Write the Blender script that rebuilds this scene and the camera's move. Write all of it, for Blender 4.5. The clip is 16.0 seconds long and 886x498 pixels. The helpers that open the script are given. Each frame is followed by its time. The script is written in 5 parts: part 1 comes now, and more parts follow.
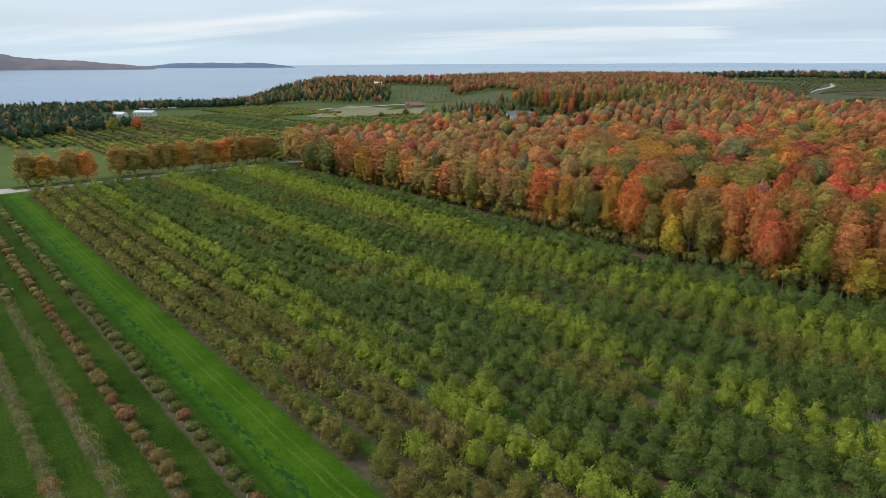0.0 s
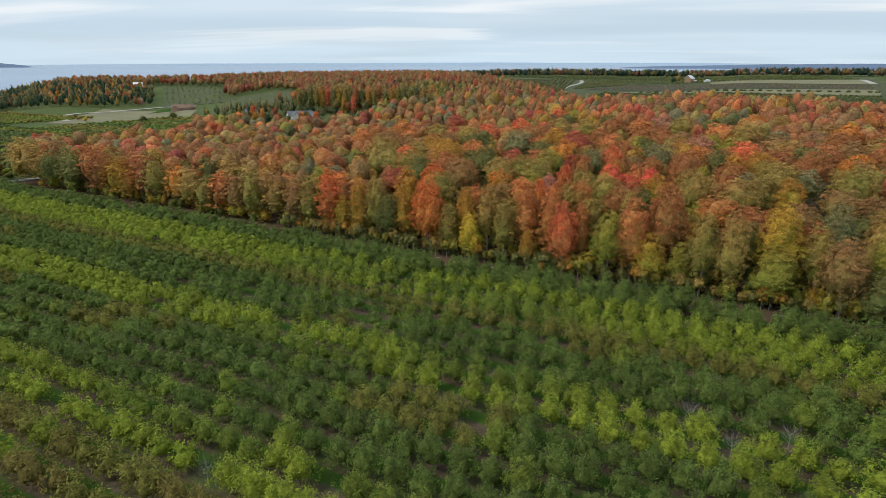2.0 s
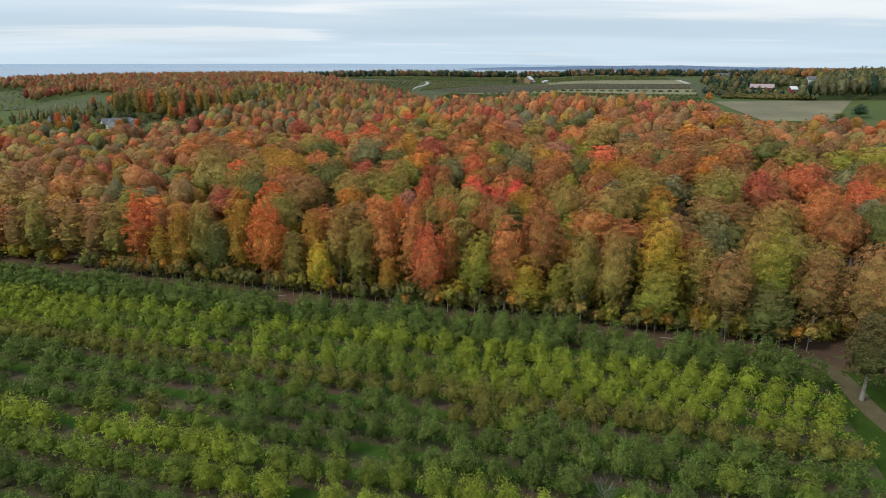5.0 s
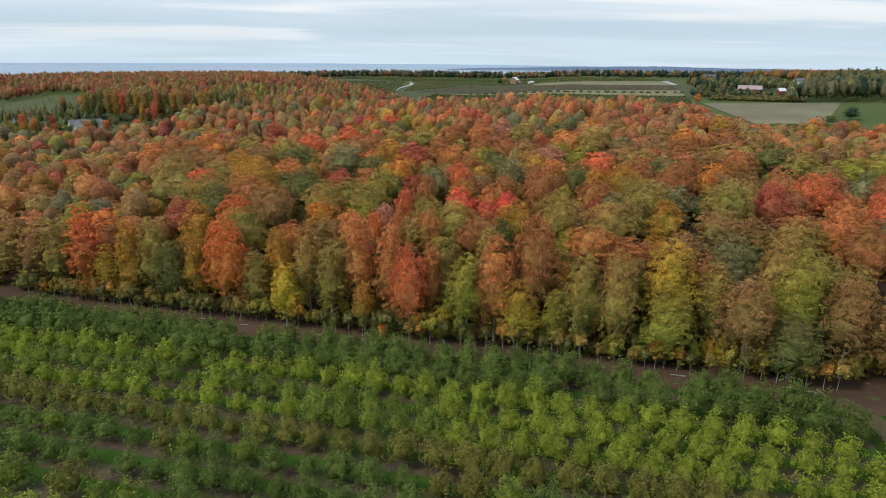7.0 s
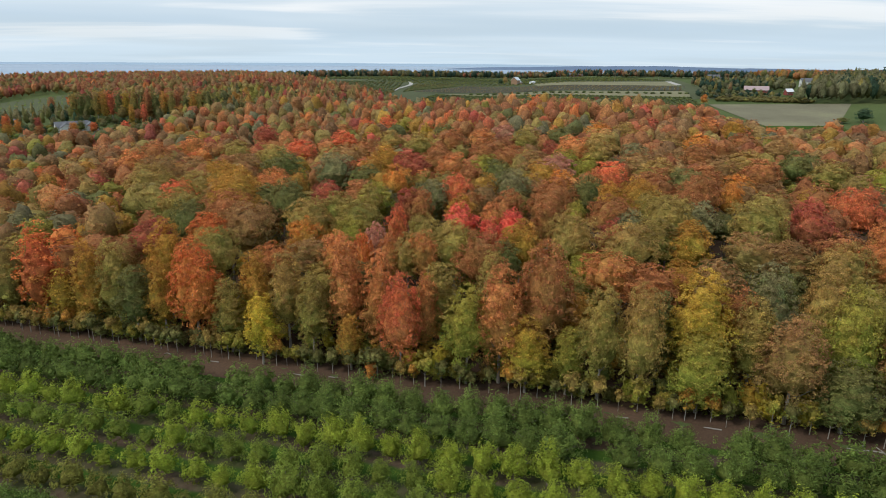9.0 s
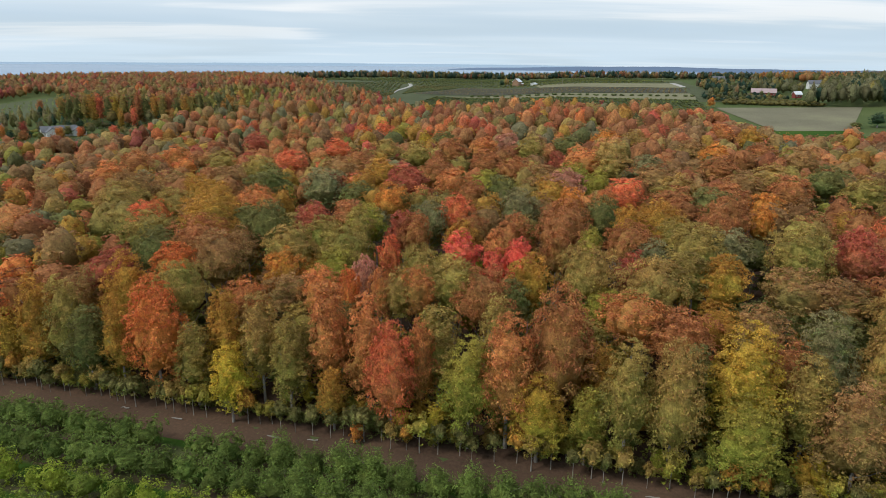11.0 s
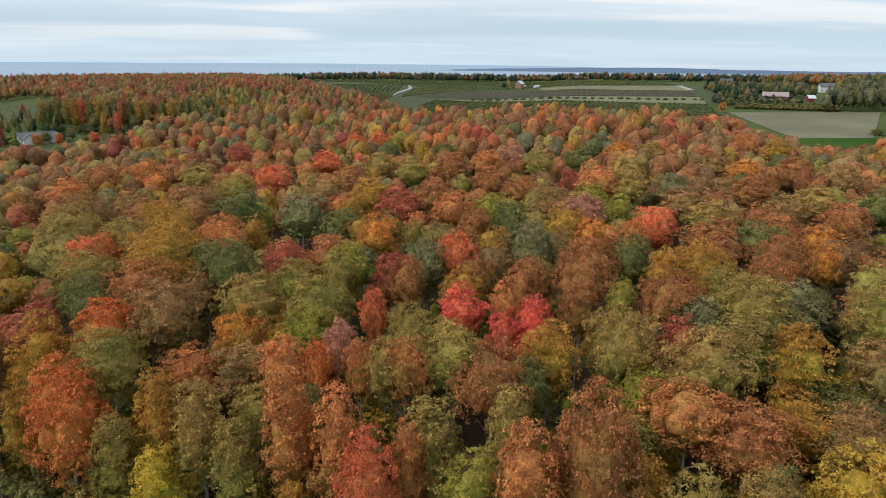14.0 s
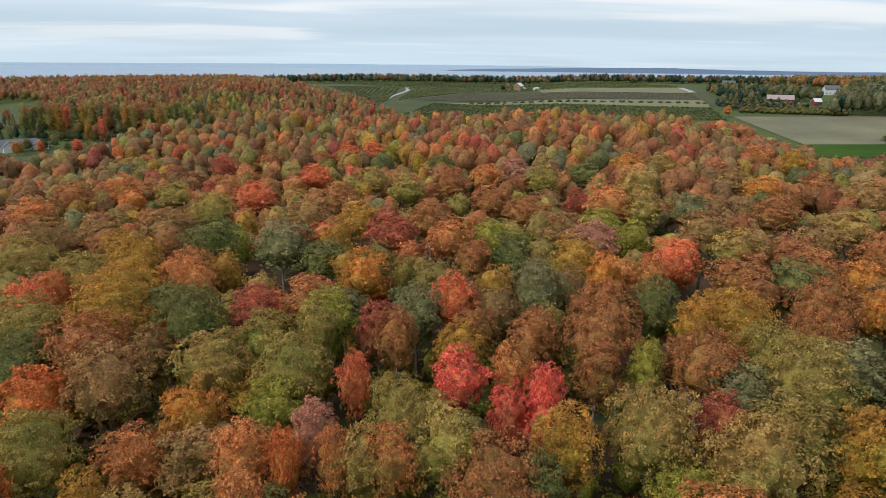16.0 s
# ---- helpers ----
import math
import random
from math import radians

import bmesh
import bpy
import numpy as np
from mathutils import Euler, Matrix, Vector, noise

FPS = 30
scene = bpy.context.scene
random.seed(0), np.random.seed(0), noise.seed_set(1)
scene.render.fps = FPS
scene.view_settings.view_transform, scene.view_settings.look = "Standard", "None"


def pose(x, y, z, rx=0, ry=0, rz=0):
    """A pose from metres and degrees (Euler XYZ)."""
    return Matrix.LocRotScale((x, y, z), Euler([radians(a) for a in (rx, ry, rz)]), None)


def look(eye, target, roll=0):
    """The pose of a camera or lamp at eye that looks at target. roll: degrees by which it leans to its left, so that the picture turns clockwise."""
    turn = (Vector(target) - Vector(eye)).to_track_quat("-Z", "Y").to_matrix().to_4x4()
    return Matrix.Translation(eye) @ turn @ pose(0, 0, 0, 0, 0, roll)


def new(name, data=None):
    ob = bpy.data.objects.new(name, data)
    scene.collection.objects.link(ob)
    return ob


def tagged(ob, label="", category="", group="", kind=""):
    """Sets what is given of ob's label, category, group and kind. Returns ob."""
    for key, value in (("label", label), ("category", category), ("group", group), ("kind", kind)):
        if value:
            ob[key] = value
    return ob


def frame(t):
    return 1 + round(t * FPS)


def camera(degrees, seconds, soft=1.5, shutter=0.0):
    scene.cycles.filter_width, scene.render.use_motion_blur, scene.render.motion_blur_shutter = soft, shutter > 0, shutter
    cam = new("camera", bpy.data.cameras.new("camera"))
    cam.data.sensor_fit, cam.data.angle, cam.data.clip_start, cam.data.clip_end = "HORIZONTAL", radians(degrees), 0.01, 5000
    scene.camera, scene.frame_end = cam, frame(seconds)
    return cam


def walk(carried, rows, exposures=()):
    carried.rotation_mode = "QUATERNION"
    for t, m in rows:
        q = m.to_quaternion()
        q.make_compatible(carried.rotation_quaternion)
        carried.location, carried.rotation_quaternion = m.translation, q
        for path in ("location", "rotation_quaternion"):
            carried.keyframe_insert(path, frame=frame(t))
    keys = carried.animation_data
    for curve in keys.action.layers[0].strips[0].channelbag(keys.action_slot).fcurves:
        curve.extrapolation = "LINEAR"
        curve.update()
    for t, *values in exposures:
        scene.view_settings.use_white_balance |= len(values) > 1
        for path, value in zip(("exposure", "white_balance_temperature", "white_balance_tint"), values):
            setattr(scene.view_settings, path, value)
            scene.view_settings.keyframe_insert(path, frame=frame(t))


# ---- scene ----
cam = camera(70.5, 16.0, soft=0.8)
METRES, EYE, TILT, LEAN, TURN = 130.0, 53.3, -16.6, 0.0, 0.0
ROWS = [
    (0.0, 0.0, 0.0, 0.0, 0.0, 0.0, 0.0),
    (0.5, 0.0013, 0.0307, 0.0085, -0.05, -0.02, 0.02),
    (1.0, 0.0045, 0.0615, 0.0137, -2.5, -0.04, 0.78),
    (1.5, 0.0124, 0.0926, 0.0184, -12.26, -0.41, 3.64),
    (2.0, 0.0191, 0.1202, 0.025, -18.57, -0.92, 5.37),
    (2.5, 0.0296, 0.1479, 0.0333, -19.2, -0.98, 5.52),
    (3.0, 0.0417, 0.1756, 0.0417, -19.39, -1.0, 5.55),
    (3.5, 0.0539, 0.2035, 0.0497, -19.99, -1.04, 5.69),
    (4.0, 0.0677, 0.2314, 0.0575, -22.53, -1.29, 6.38),
    (4.5, 0.0828, 0.259, 0.0651, -28.01, -1.94, 7.82),
    (5.0, 0.0993, 0.2857, 0.0726, -31.87, -2.46, 8.76),
    (7.5, 0.1908, 0.4068, 0.1076, -33.22, -2.66, 8.86),
    (8.0, 0.2089, 0.4306, 0.1151, -33.21, -2.68, 8.84),
    (8.5, 0.2268, 0.4537, 0.1248, -33.2, -2.68, 8.83),
    (9.0, 0.2445, 0.4772, 0.1322, -33.2, -2.69, 8.83),
    (11.5, 0.3352, 0.5947, 0.1829, -33.16, -2.68, 8.75),
    (12.0, 0.3529, 0.6188, 0.1904, -33.16, -2.66, 8.73),
    (12.5, 0.3708, 0.643, 0.1978, -33.14, -2.64, 8.71),
    (13.0, 0.3891, 0.6665, 0.2076, -33.14, -2.62, 8.68),
    (13.5, 0.407, 0.6892, 0.218, -33.12, -2.62, 8.69),
    (14.0, 0.4254, 0.7112, 0.2293, -33.09, -2.64, 8.68),
    (14.5, 0.4432, 0.7334, 0.2409, -33.07, -2.65, 8.68),
    (15.0, 0.4617, 0.7564, 0.2529, -33.05, -2.62, 8.67),
    (15.5, 0.4801, 0.7789, 0.2659, -33.03, -2.64, 8.66),
    (16.0, 0.4982, 0.8013, 0.2772, -33.24, -2.68, 8.73),
]
walk(cam, [(t, pose(0, 0, EYE, TILT, LEAN, TURN) @ pose(METRES * x, METRES * y, METRES * z, 90 + pitch, roll, yaw)) for t, x, y, z, yaw, pitch, roll in ROWS])

# ---- world, sun ----
world = bpy.data.worlds.new("overcast_sky")
scene.world = world
world.use_nodes = True
wn, wl = world.node_tree.nodes, world.node_tree.links
wn.clear()
SUN_EL, SUN_AZ = 44.0, 278.0  # degrees; azimuth from +y towards +x


def wnode(kind, **values):
    nd = wn.new(kind)
    for key, value in values.items():
        nd.inputs[key].default_value = value
    return nd


sky = wn.new("ShaderNodeTexSky")
sky.sky_type, sky.sun_disc = "NISHITA", False
sky.sun_elevation, sky.sun_rotation = radians(SUN_EL), radians(SUN_AZ)
sky.dust_density = 1.5
co = wn.new("ShaderNodeTexCoord")
# a flat cloud deck seen from below: the direction divided by its height, with the horizon kept finite
split = wn.new("ShaderNodeSeparateXYZ")
lift = wn.new("ShaderNodeMath")
lift.operation = "ADD"
lift.inputs[1].default_value = 0.055
flat = wn.new("ShaderNodeVectorMath")
flat.operation = "DIVIDE"
wl.new(co.outputs["Generated"], split.inputs[0])
above = wn.new("ShaderNodeMath")
above.operation = "ABSOLUTE"
wl.new(split.outputs["Z"], above.inputs[0])
wl.new(above.outputs[0], lift.inputs[0])
deck = wn.new("ShaderNodeCombineXYZ")
for axis in range(3):
    wl.new(lift.outputs[0], deck.inputs[axis])
wl.new(co.outputs["Generated"], flat.inputs[0])
wl.new(deck.outputs[0], flat.inputs[1])


def veil(scale, turn, shift, size, detail, rough):
    """Noise over the cloud deck, drawn out along the wind."""
    m = wnode("ShaderNodeMapping", Scale=scale, Rotation=(0.0, 0.0, radians(turn)), Location=shift)
    m.vector_type = "TEXTURE"
    wl.new(flat.outputs["Vector"], m.inputs["Vector"])
    nz = wnode("ShaderNodeTexNoise", Scale=size, Detail=detail, Roughness=rough, Distortion=0.25)
    wl.new(m.outputs["Vector"], nz.inputs["Vector"])
    return nz.outputs["Fac"]


def band(value, a, b, lo, hi):
    r = wnode("ShaderNodeMapRange", **{"From Min": a, "From Max": b, "To Min": lo, "To Max": hi})
    r.interpolation_type = "SMOOTHSTEP"
    wl.new(value, r.inputs["Value"])
    return r.outputs["Result"]


def blend(fac, a, b):
    m = wn.new("ShaderNodeMix")
    m.data_type = "RGBA"
    for sock, v in ((m.inputs["Factor"], fac), (m.inputs["A"], a), (m.inputs["B"], b)):
        if isinstance(v, tuple):
            sock.default_value = v
        else:
            wl.new(v, sock)
    return m.outputs["Result"]


broad, fine = veil((3.2, 1.3, 1.0), -33.0, (2.3, 0.7, 0.0), 0.36, 3.0, 0.45), veil((3.6, 1.2, 1.0), -30.0, (4.6, 2.9, 0.0), 0.6, 5.0, 0.5)
thin = blend(band(broad, 0.34, 0.66, 0.0, 1.0), (5.5, 6.9, 8.2, 1), (6.9, 8.05, 9.0, 1))
clouds = blend(band(fine, 0.5, 0.66, 0.0, 0.8), thin, (9.5, 9.8, 10.0, 1))
low_sky = blend(band(split.outputs["Z"], 0.0, 0.07, 0.75, 0.0), clouds, (6.3, 7.75, 8.9, 1))
cover = veil((2.0, 2.0, 1.0), 0.0, (0.0, 0.0, 0.0), 0.4, 3.0, 0.5)
ground_side = wn.new("ShaderNodeBackground")
ground_side.inputs["Strength"].default_value = 0.1
out = wn.new("ShaderNodeOutputWorld")
wl.new(blend(band(cover, 0.3, 0.6, 0.88, 1.0), sky.outputs["Color"], low_sky), ground_side.inputs["Color"])
wl.new(ground_side.outputs["Background"], out.inputs["Surface"])

sun = new("sun", bpy.data.lights.new("sun", "SUN"))
sun.data.energy, sun.data.angle, sun.data.color = 2.0, radians(14), (1.0, 0.95, 0.88)
sa, se = radians(SUN_AZ), radians(SUN_EL)
sun.matrix_world = look((0, 0, 400), Vector((0, 0, 400)) - Vector((math.sin(sa) * math.cos(se), math.cos(sa) * math.cos(se), math.sin(se))))


# ---- materials ----
class Mat:
    """A node material in the making."""

    def __init__(self, name, rough=0.9, spec=0.2):
        self.m = bpy.data.materials.new(name)
        self.m.use_nodes = True
        self.t = self.m.node_tree
        self.b = self.t.nodes["Principled BSDF"]
        self.b.inputs["Roughness"].default_value = rough
        self.b.inputs["Specular IOR Level"].default_value = spec

    def n(self, kind, **values):
        nd = self.t.nodes.new(kind)
        for key, value in values.items():
            nd.inputs[key].default_value = value
        return nd

    def link(self, a, b):
        self.t.links.new(a, b)

    def coords(self, scale=(1, 1, 1), turn=0.0, which="Object"):
        tc, mp = self.n("ShaderNodeTexCoord"), self.n("ShaderNodeMapping", Scale=scale, Rotation=(0, 0, radians(turn)))
        self.link(tc.outputs[which], mp.inputs["Vector"])
        return mp.outputs["Vector"]

    def noise(self, vec, scale, detail=4.0, rough=0.55):
        nz = self.n("ShaderNodeTexNoise", Scale=scale, Detail=detail, Roughness=rough)
        self.link(vec, nz.inputs["Vector"])
        return nz.outputs["Fac"]

    def ramp(self, fac, stops):
        r = self.n("ShaderNodeValToRGB")
        while len(r.color_ramp.elements) < len(stops):
            r.color_ramp.elements.new(0.5)
        for e, (p, c) in zip(r.color_ramp.elements, stops):
            e.position, e.color = p, (*c, 1)
        self.link(fac, r.inputs["Fac"])
        return r.outputs["Color"]

    def mix(self, fac, a, b, mode="MIX"):
        mx = self.n("ShaderNodeMix")
        mx.data_type, mx.blend_type = "RGBA", mode
        for sock, v in ((mx.inputs["Factor"], fac), (mx.inputs["A"], a), (mx.inputs["B"], b)):
            if isinstance(v, (int, float)):
                sock.default_value = v
            elif isinstance(v, tuple):
                sock.default_value = (*v, 1)
            else:
                self.link(v, sock)
        return mx.outputs["Result"]

    def math(self, op, a, b=0.0, c=0.0):
        md = self.n("ShaderNodeMath")
        md.operation = op
        for sock, v in zip(md.inputs, (a, b, c)):
            if isinstance(v, (int, float)):
                sock.default_value = v
            else:
                self.link(v, sock)
        return md.outputs[0]

    def span(self, v, a, b, lo=0.0, hi=1.0):
        r = self.n("ShaderNodeMapRange", **{"From Min": a, "From Max": b, "To Min": lo, "To Max": hi})
        self.link(v, r.inputs["Value"])
        return r.outputs["Result"]

    def bump(self, height, strength, distance):
        bp = self.n("ShaderNodeBump", Strength=strength, Distance=distance)
        self.link(height, bp.inputs["Height"])
        self.link(bp.outputs["Normal"], self.b.inputs["Normal"])

    def base(self, colour):
        if isinstance(colour, tuple):
            self.b.inputs["Base Color"].default_value = (*colour, 1)
        else:
            self.link(colour, self.b.inputs["Base Color"])
        return self


def foliage(name):
    """Leaves: the tree's own colour, times the mesh's tint and a painted dark-and-lit speckle, leaf by leaf a little
    different.
    """
    k = Mat(name, 0.75, 0.22)
    info, geo = k.n("ShaderNodeObjectInfo"), k.n("ShaderNodeNewGeometry")
    at = k.n("ShaderNodeAttribute")
    at.attribute_name = "tint"
    c = k.mix(1.0, info.outputs["Color"], at.outputs["Color"], "MULTIPLY")
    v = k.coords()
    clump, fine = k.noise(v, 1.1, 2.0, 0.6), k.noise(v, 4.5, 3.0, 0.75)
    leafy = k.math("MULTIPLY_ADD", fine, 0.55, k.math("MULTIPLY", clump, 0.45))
    # this noise speckles the colour dark and bright, like shaded and lit leaves
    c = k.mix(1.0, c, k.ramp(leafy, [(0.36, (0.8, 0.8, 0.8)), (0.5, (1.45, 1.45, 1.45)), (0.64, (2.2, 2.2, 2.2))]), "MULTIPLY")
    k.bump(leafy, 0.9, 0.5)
    hsv = k.n("ShaderNodeHueSaturation")
    k.link(k.span(geo.outputs["Random Per Island"], 0, 1, 0.488, 0.512), hsv.inputs["Hue"])
    k.link(k.span(geo.outputs["Random Per Island"], 0, 1, 0.8, 1.2), hsv.inputs["Value"])
    k.link(c, hsv.inputs["Color"])
    k.base(hsv.outputs["Color"])
    thin = k.n("ShaderNodeBsdfTranslucent")
    k.link(hsv.outputs["Color"], thin.inputs["Color"])
    ms = k.n("ShaderNodeMixShader", Fac=0.28)
    k.link(k.b.outputs["BSDF"], ms.inputs[1])
    k.link(thin.outputs["BSDF"], ms.inputs[2])
    k.link(ms.outputs["Shader"], k.t.nodes["Material Output"].inputs["Surface"])
    return k.m


def plain(name, colour, rough=0.8, spec=0.3, scale=3.0, vary=0.25, metal=0.0):
    """A painted, rendered or weathered surface with two scales of unevenness."""
    k = Mat(name, rough, spec)
    v = k.coords()
    big, small = k.noise(v, scale * 0.2, 3.0), k.noise(v, scale * 4, 5.0)
    dark = tuple(x * (1 - vary) for x in colour)
    lite = tuple(min(1, x * (1 + vary * 0.6)) for x in colour)
    k.base(k.ramp(k.math("MULTIPLY_ADD", small, 0.4, k.math("MULTIPLY", big, 0.6)), [(0.3, dark), (0.7, lite)]))
    k.b.inputs["Metallic"].default_value = metal
    k.bump(small, 0.15, 0.02)
    return k.m


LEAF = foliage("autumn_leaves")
BARK = plain("grey_bark", (0.33, 0.30, 0.26), 0.95, 0.1, 2.5, 0.45)
ORCHARD_BARK = plain("cherry_bark", (0.24, 0.20, 0.17), 0.9, 0.1, 5.0, 0.4)
TWIG = plain("bare_twigs", (0.30, 0.27, 0.25), 0.95, 0.1, 4.0, 0.3)
TRUNK_PAINT = plain("whitewashed_bark", (0.50, 0.48, 0.43), 0.9, 0.1, 6.0, 0.3)


def grassy(name, stops, soil=None, scale=0.05):
    k = Mat(name, 1.0, 0.04)
    v = k.coords()
    patch, fine = k.noise(v, scale, 6.0, 0.6), k.noise(v, 2.2, 5.0, 0.75)
    c = k.ramp(k.math("MULTIPLY_ADD", fine, 0.52, k.math("MULTIPLY", patch, 0.48)), stops)
    k.base(c)
    k.bump(fine, 0.6, 0.12)
    return k, c, v, fine


GREEN = [(0.36, (0.015, 0.037, 0.004)), (0.50, (0.034, 0.067, 0.008)), (0.64, (0.066, 0.100, 0.015))]
MEADOW = [(0.30, (0.06, 0.085, 0.03)), (0.52, (0.10, 0.125, 0.045)), (0.72, (0.17, 0.16, 0.075))]
GROUND = grassy("meadow_ground", MEADOW, scale=0.012)[0].m


def rows_ground(name, stops, first, step, half, soil=((0.075, 0.05, 0.035), (0.15, 0.105, 0.075))):
    """Grass alleys with bare strips of soil under the tree rows; object x runs across the rows."""
    k, c, v, fine = grassy(name, stops, scale=0.07)
    tc = k.n("ShaderNodeTexCoord")
    xyz = k.n("ShaderNodeSeparateXYZ")
    k.link(tc.outputs["Object"], xyz.inputs[0])
    wob = k.math("MULTIPLY_ADD", k.noise(v, 0.35, 3.0), 1.1, -0.55)
    q = k.math("ADD", k.math("ADD", xyz.outputs["X"], -first + 0.5 * step), wob)
    off = k.math("ABSOLUTE", k.math("ADD", k.math("FLOORED_MODULO", q, step), -0.5 * step))
    mask = k.span(off, half - 0.35, half + 0.35, 1.0, 0.0)
    thin = k.span(k.noise(v, 0.12, 4.0), 0.35, 0.6, 0.35, 1.0)
    dirt = k.ramp(k.noise(v, 0.8, 5.0), [(0.3, soil[0]), (0.7, soil[1])])
    k.base(k.mix(k.math("MULTIPLY", mask, thin), c, dirt))
    return k.m


ORCHARD_FLOOR = rows_ground("orchard_floor", [(0.3, (0.034, 0.072, 0.011)), (0.55, (0.054, 0.104, 0.017)), (0.75, (0.09, 0.128, 0.03))], 40.4, 5.63, 1.5)
YOUNG_FLOOR = rows_ground("young_orchard_floor", GREEN, 7.0, 6.2, 0.8, ((0.085, 0.062, 0.04), (0.17, 0.125, 0.085)))


def lane_grass():
    """Mown grass with two worn wheel tracks along it and tufts of darker growth."""
    k, c, v, fine = grassy("lane_grass", [(0.36, (0.026, 0.070, 0.004)), (0.52, (0.050, 0.112, 0.007)), (0.66, (0.090, 0.150, 0.016))], scale=0.09)
    tc, xyz = k.n("ShaderNodeTexCoord"), k.n("ShaderNodeSeparateXYZ")
    k.link(tc.outputs["Object"], xyz.inputs[0])
    wob = k.math("MULTIPLY_ADD", k.noise(v, 0.1, 2.0), 1.0, -0.5)
    x = k.math("ADD", xyz.outputs["X"], wob)
    left, right = (k.span(k.math("ABSOLUTE", k.math("ADD", x, -at_)), 0.06, 0.28, 0.75, 0) for at_ in (34.7, 36.1))
    track = k.math("MULTIPLY", k.math("MAXIMUM", left, right), k.span(k.noise(v, 0.3, 3.0), 0.35, 0.6, 0.35, 1.0))
    rough = k.span(k.math("ADD", x, k.math("MULTIPLY_ADD", k.noise(v, 0.7, 3.0), 3.0, -1.5)), 28.8, 31.0, 0.9, 0.0)
    long = k.coords((0.9, 0.3, 1.0))
    tuft = k.math("MULTIPLY", k.span(k.math("ABSOLUTE", k.math("ADD", x, -31.4)), 0.3, 1.7, 1, 0), k.span(k.noise(long, 1.5, 3.0), 0.46, 0.53, 0, 0.85))
    c = k.mix(rough, c, (0.020, 0.056, 0.006))
    c = k.mix(track, c, (0.098, 0.142, 0.022))
    k.base(k.mix(tuft, c, (0.014, 0.052, 0.014)))
    return k.m


LANE_GRASS = lane_grass()
GRASS = grassy("green_grass", [(0.36, (0.022, 0.055, 0.008)), (0.50, (0.042, 0.088, 0.014)), (0.64, (0.075, 0.12, 0.022))], scale=0.03)[0].m
FIELD_GREEN = grassy("light_green_field", [(0.3, (0.07, 0.10, 0.028)), (0.55, (0.105, 0.14, 0.042)), (0.75, (0.15, 0.17, 0.062))], scale=0.03)[0].m
HEADLAND = grassy("headland_grass", [(0.3, (0.022, 0.048, 0.007)), (0.55, (0.040, 0.070, 0.011)), (0.75, (0.078, 0.094, 0.022))], scale=0.12)[0].m
BANK = grassy("dry_bank", [(0.3, (0.07, 0.065, 0.032)), (0.55, (0.12, 0.10, 0.055)), (0.75, (0.19, 0.15, 0.09))], scale=0.2)[0].m
LITTER = grassy("leaf_litter", [(0.3, (0.06, 0.04, 0.028)), (0.55, (0.12, 0.075, 0.05)), (0.75, (0.20, 0.12, 0.07))], scale=0.06)[0].m
PASTURE = grassy("dull_pasture", [(0.3, (0.075, 0.085, 0.045)), (0.55, (0.105, 0.115, 0.062)), (0.75, (0.15, 0.15, 0.088))], scale=0.03)[0].m
STUBBLE = grassy("stubble_field", [(0.3, (0.13, 0.12, 0.075)), (0.5, (0.20, 0.18, 0.12)), (0.7, (0.28, 0.27, 0.15))], scale=0.02)[0].m
TILLED = grassy("tilled_rows", [(0.3, (0.06, 0.06, 0.045)), (0.55, (0.09, 0.085, 0.06)), (0.75, (0.13, 0.12, 0.08))], scale=0.03)[0].m
DRYGRASS = grassy("dry_grass", [(0.3, (0.16, 0.15, 0.09)), (0.55, (0.24, 0.22, 0.13)), (0.75, (0.30, 0.28, 0.18))], scale=0.03)[0].m
GRAVEL = plain("pale_gravel", (0.46, 0.43, 0.39), 0.95, 0.1, 1.2, 0.3)
CONCRETE = plain("concrete", (0.50, 0.47, 0.42), 0.9, 0.2, 1.0, 0.2)



def lake_water():
    k = Mat("lake_water", 0.25, 0.5)
    k.b.inputs["IOR"].default_value = 1.33
    v = k.coords((1, 1, 1))
    k.base(k.ramp(k.noise(v, 0.0012, 4.0), [(0.3, (0.19, 0.27, 0.38)), (0.7, (0.24, 0.32, 0.43))]))
    k.bump(k.noise(v, 0.25, 6.0, 0.65), 0.35, 0.5)
    return k.m


WATER = lake_water()
# far shores: the blue-grey of distance haze is put into these colours
HAZED_SHORE = grassy("hazed_wooded_shore", [(0.35, (0.13, 0.15, 0.19)), (0.5, (0.20, 0.18, 0.20)), (0.62, (0.28, 0.21, 0.20))], scale=0.012)[0].m
HAZE_PALE = grassy("haze_pale_coast", [(0.3, (0.33, 0.43, 0.53)), (0.7, (0.38, 0.48, 0.58))], scale=0.002)[0].m
HAZE_BLUE = grassy("haze_blue_hills", [(0.3, (0.12, 0.17, 0.25)), (0.7, (0.17, 0.22, 0.31))], scale=0.002)[0].m

# ---- plan: u runs along the tree rows, n across them ----
AX = radians(41.15)


def at(u, n):
    return -math.sin(AX) * u + math.cos(AX) * n, math.cos(AX) * u + math.sin(AX) * n


def S(a, b, x):
    t = np.clip((np.asarray(x, float) - a) / (b - a), 0, 1)
    return t * t * (3 - 2 * t)


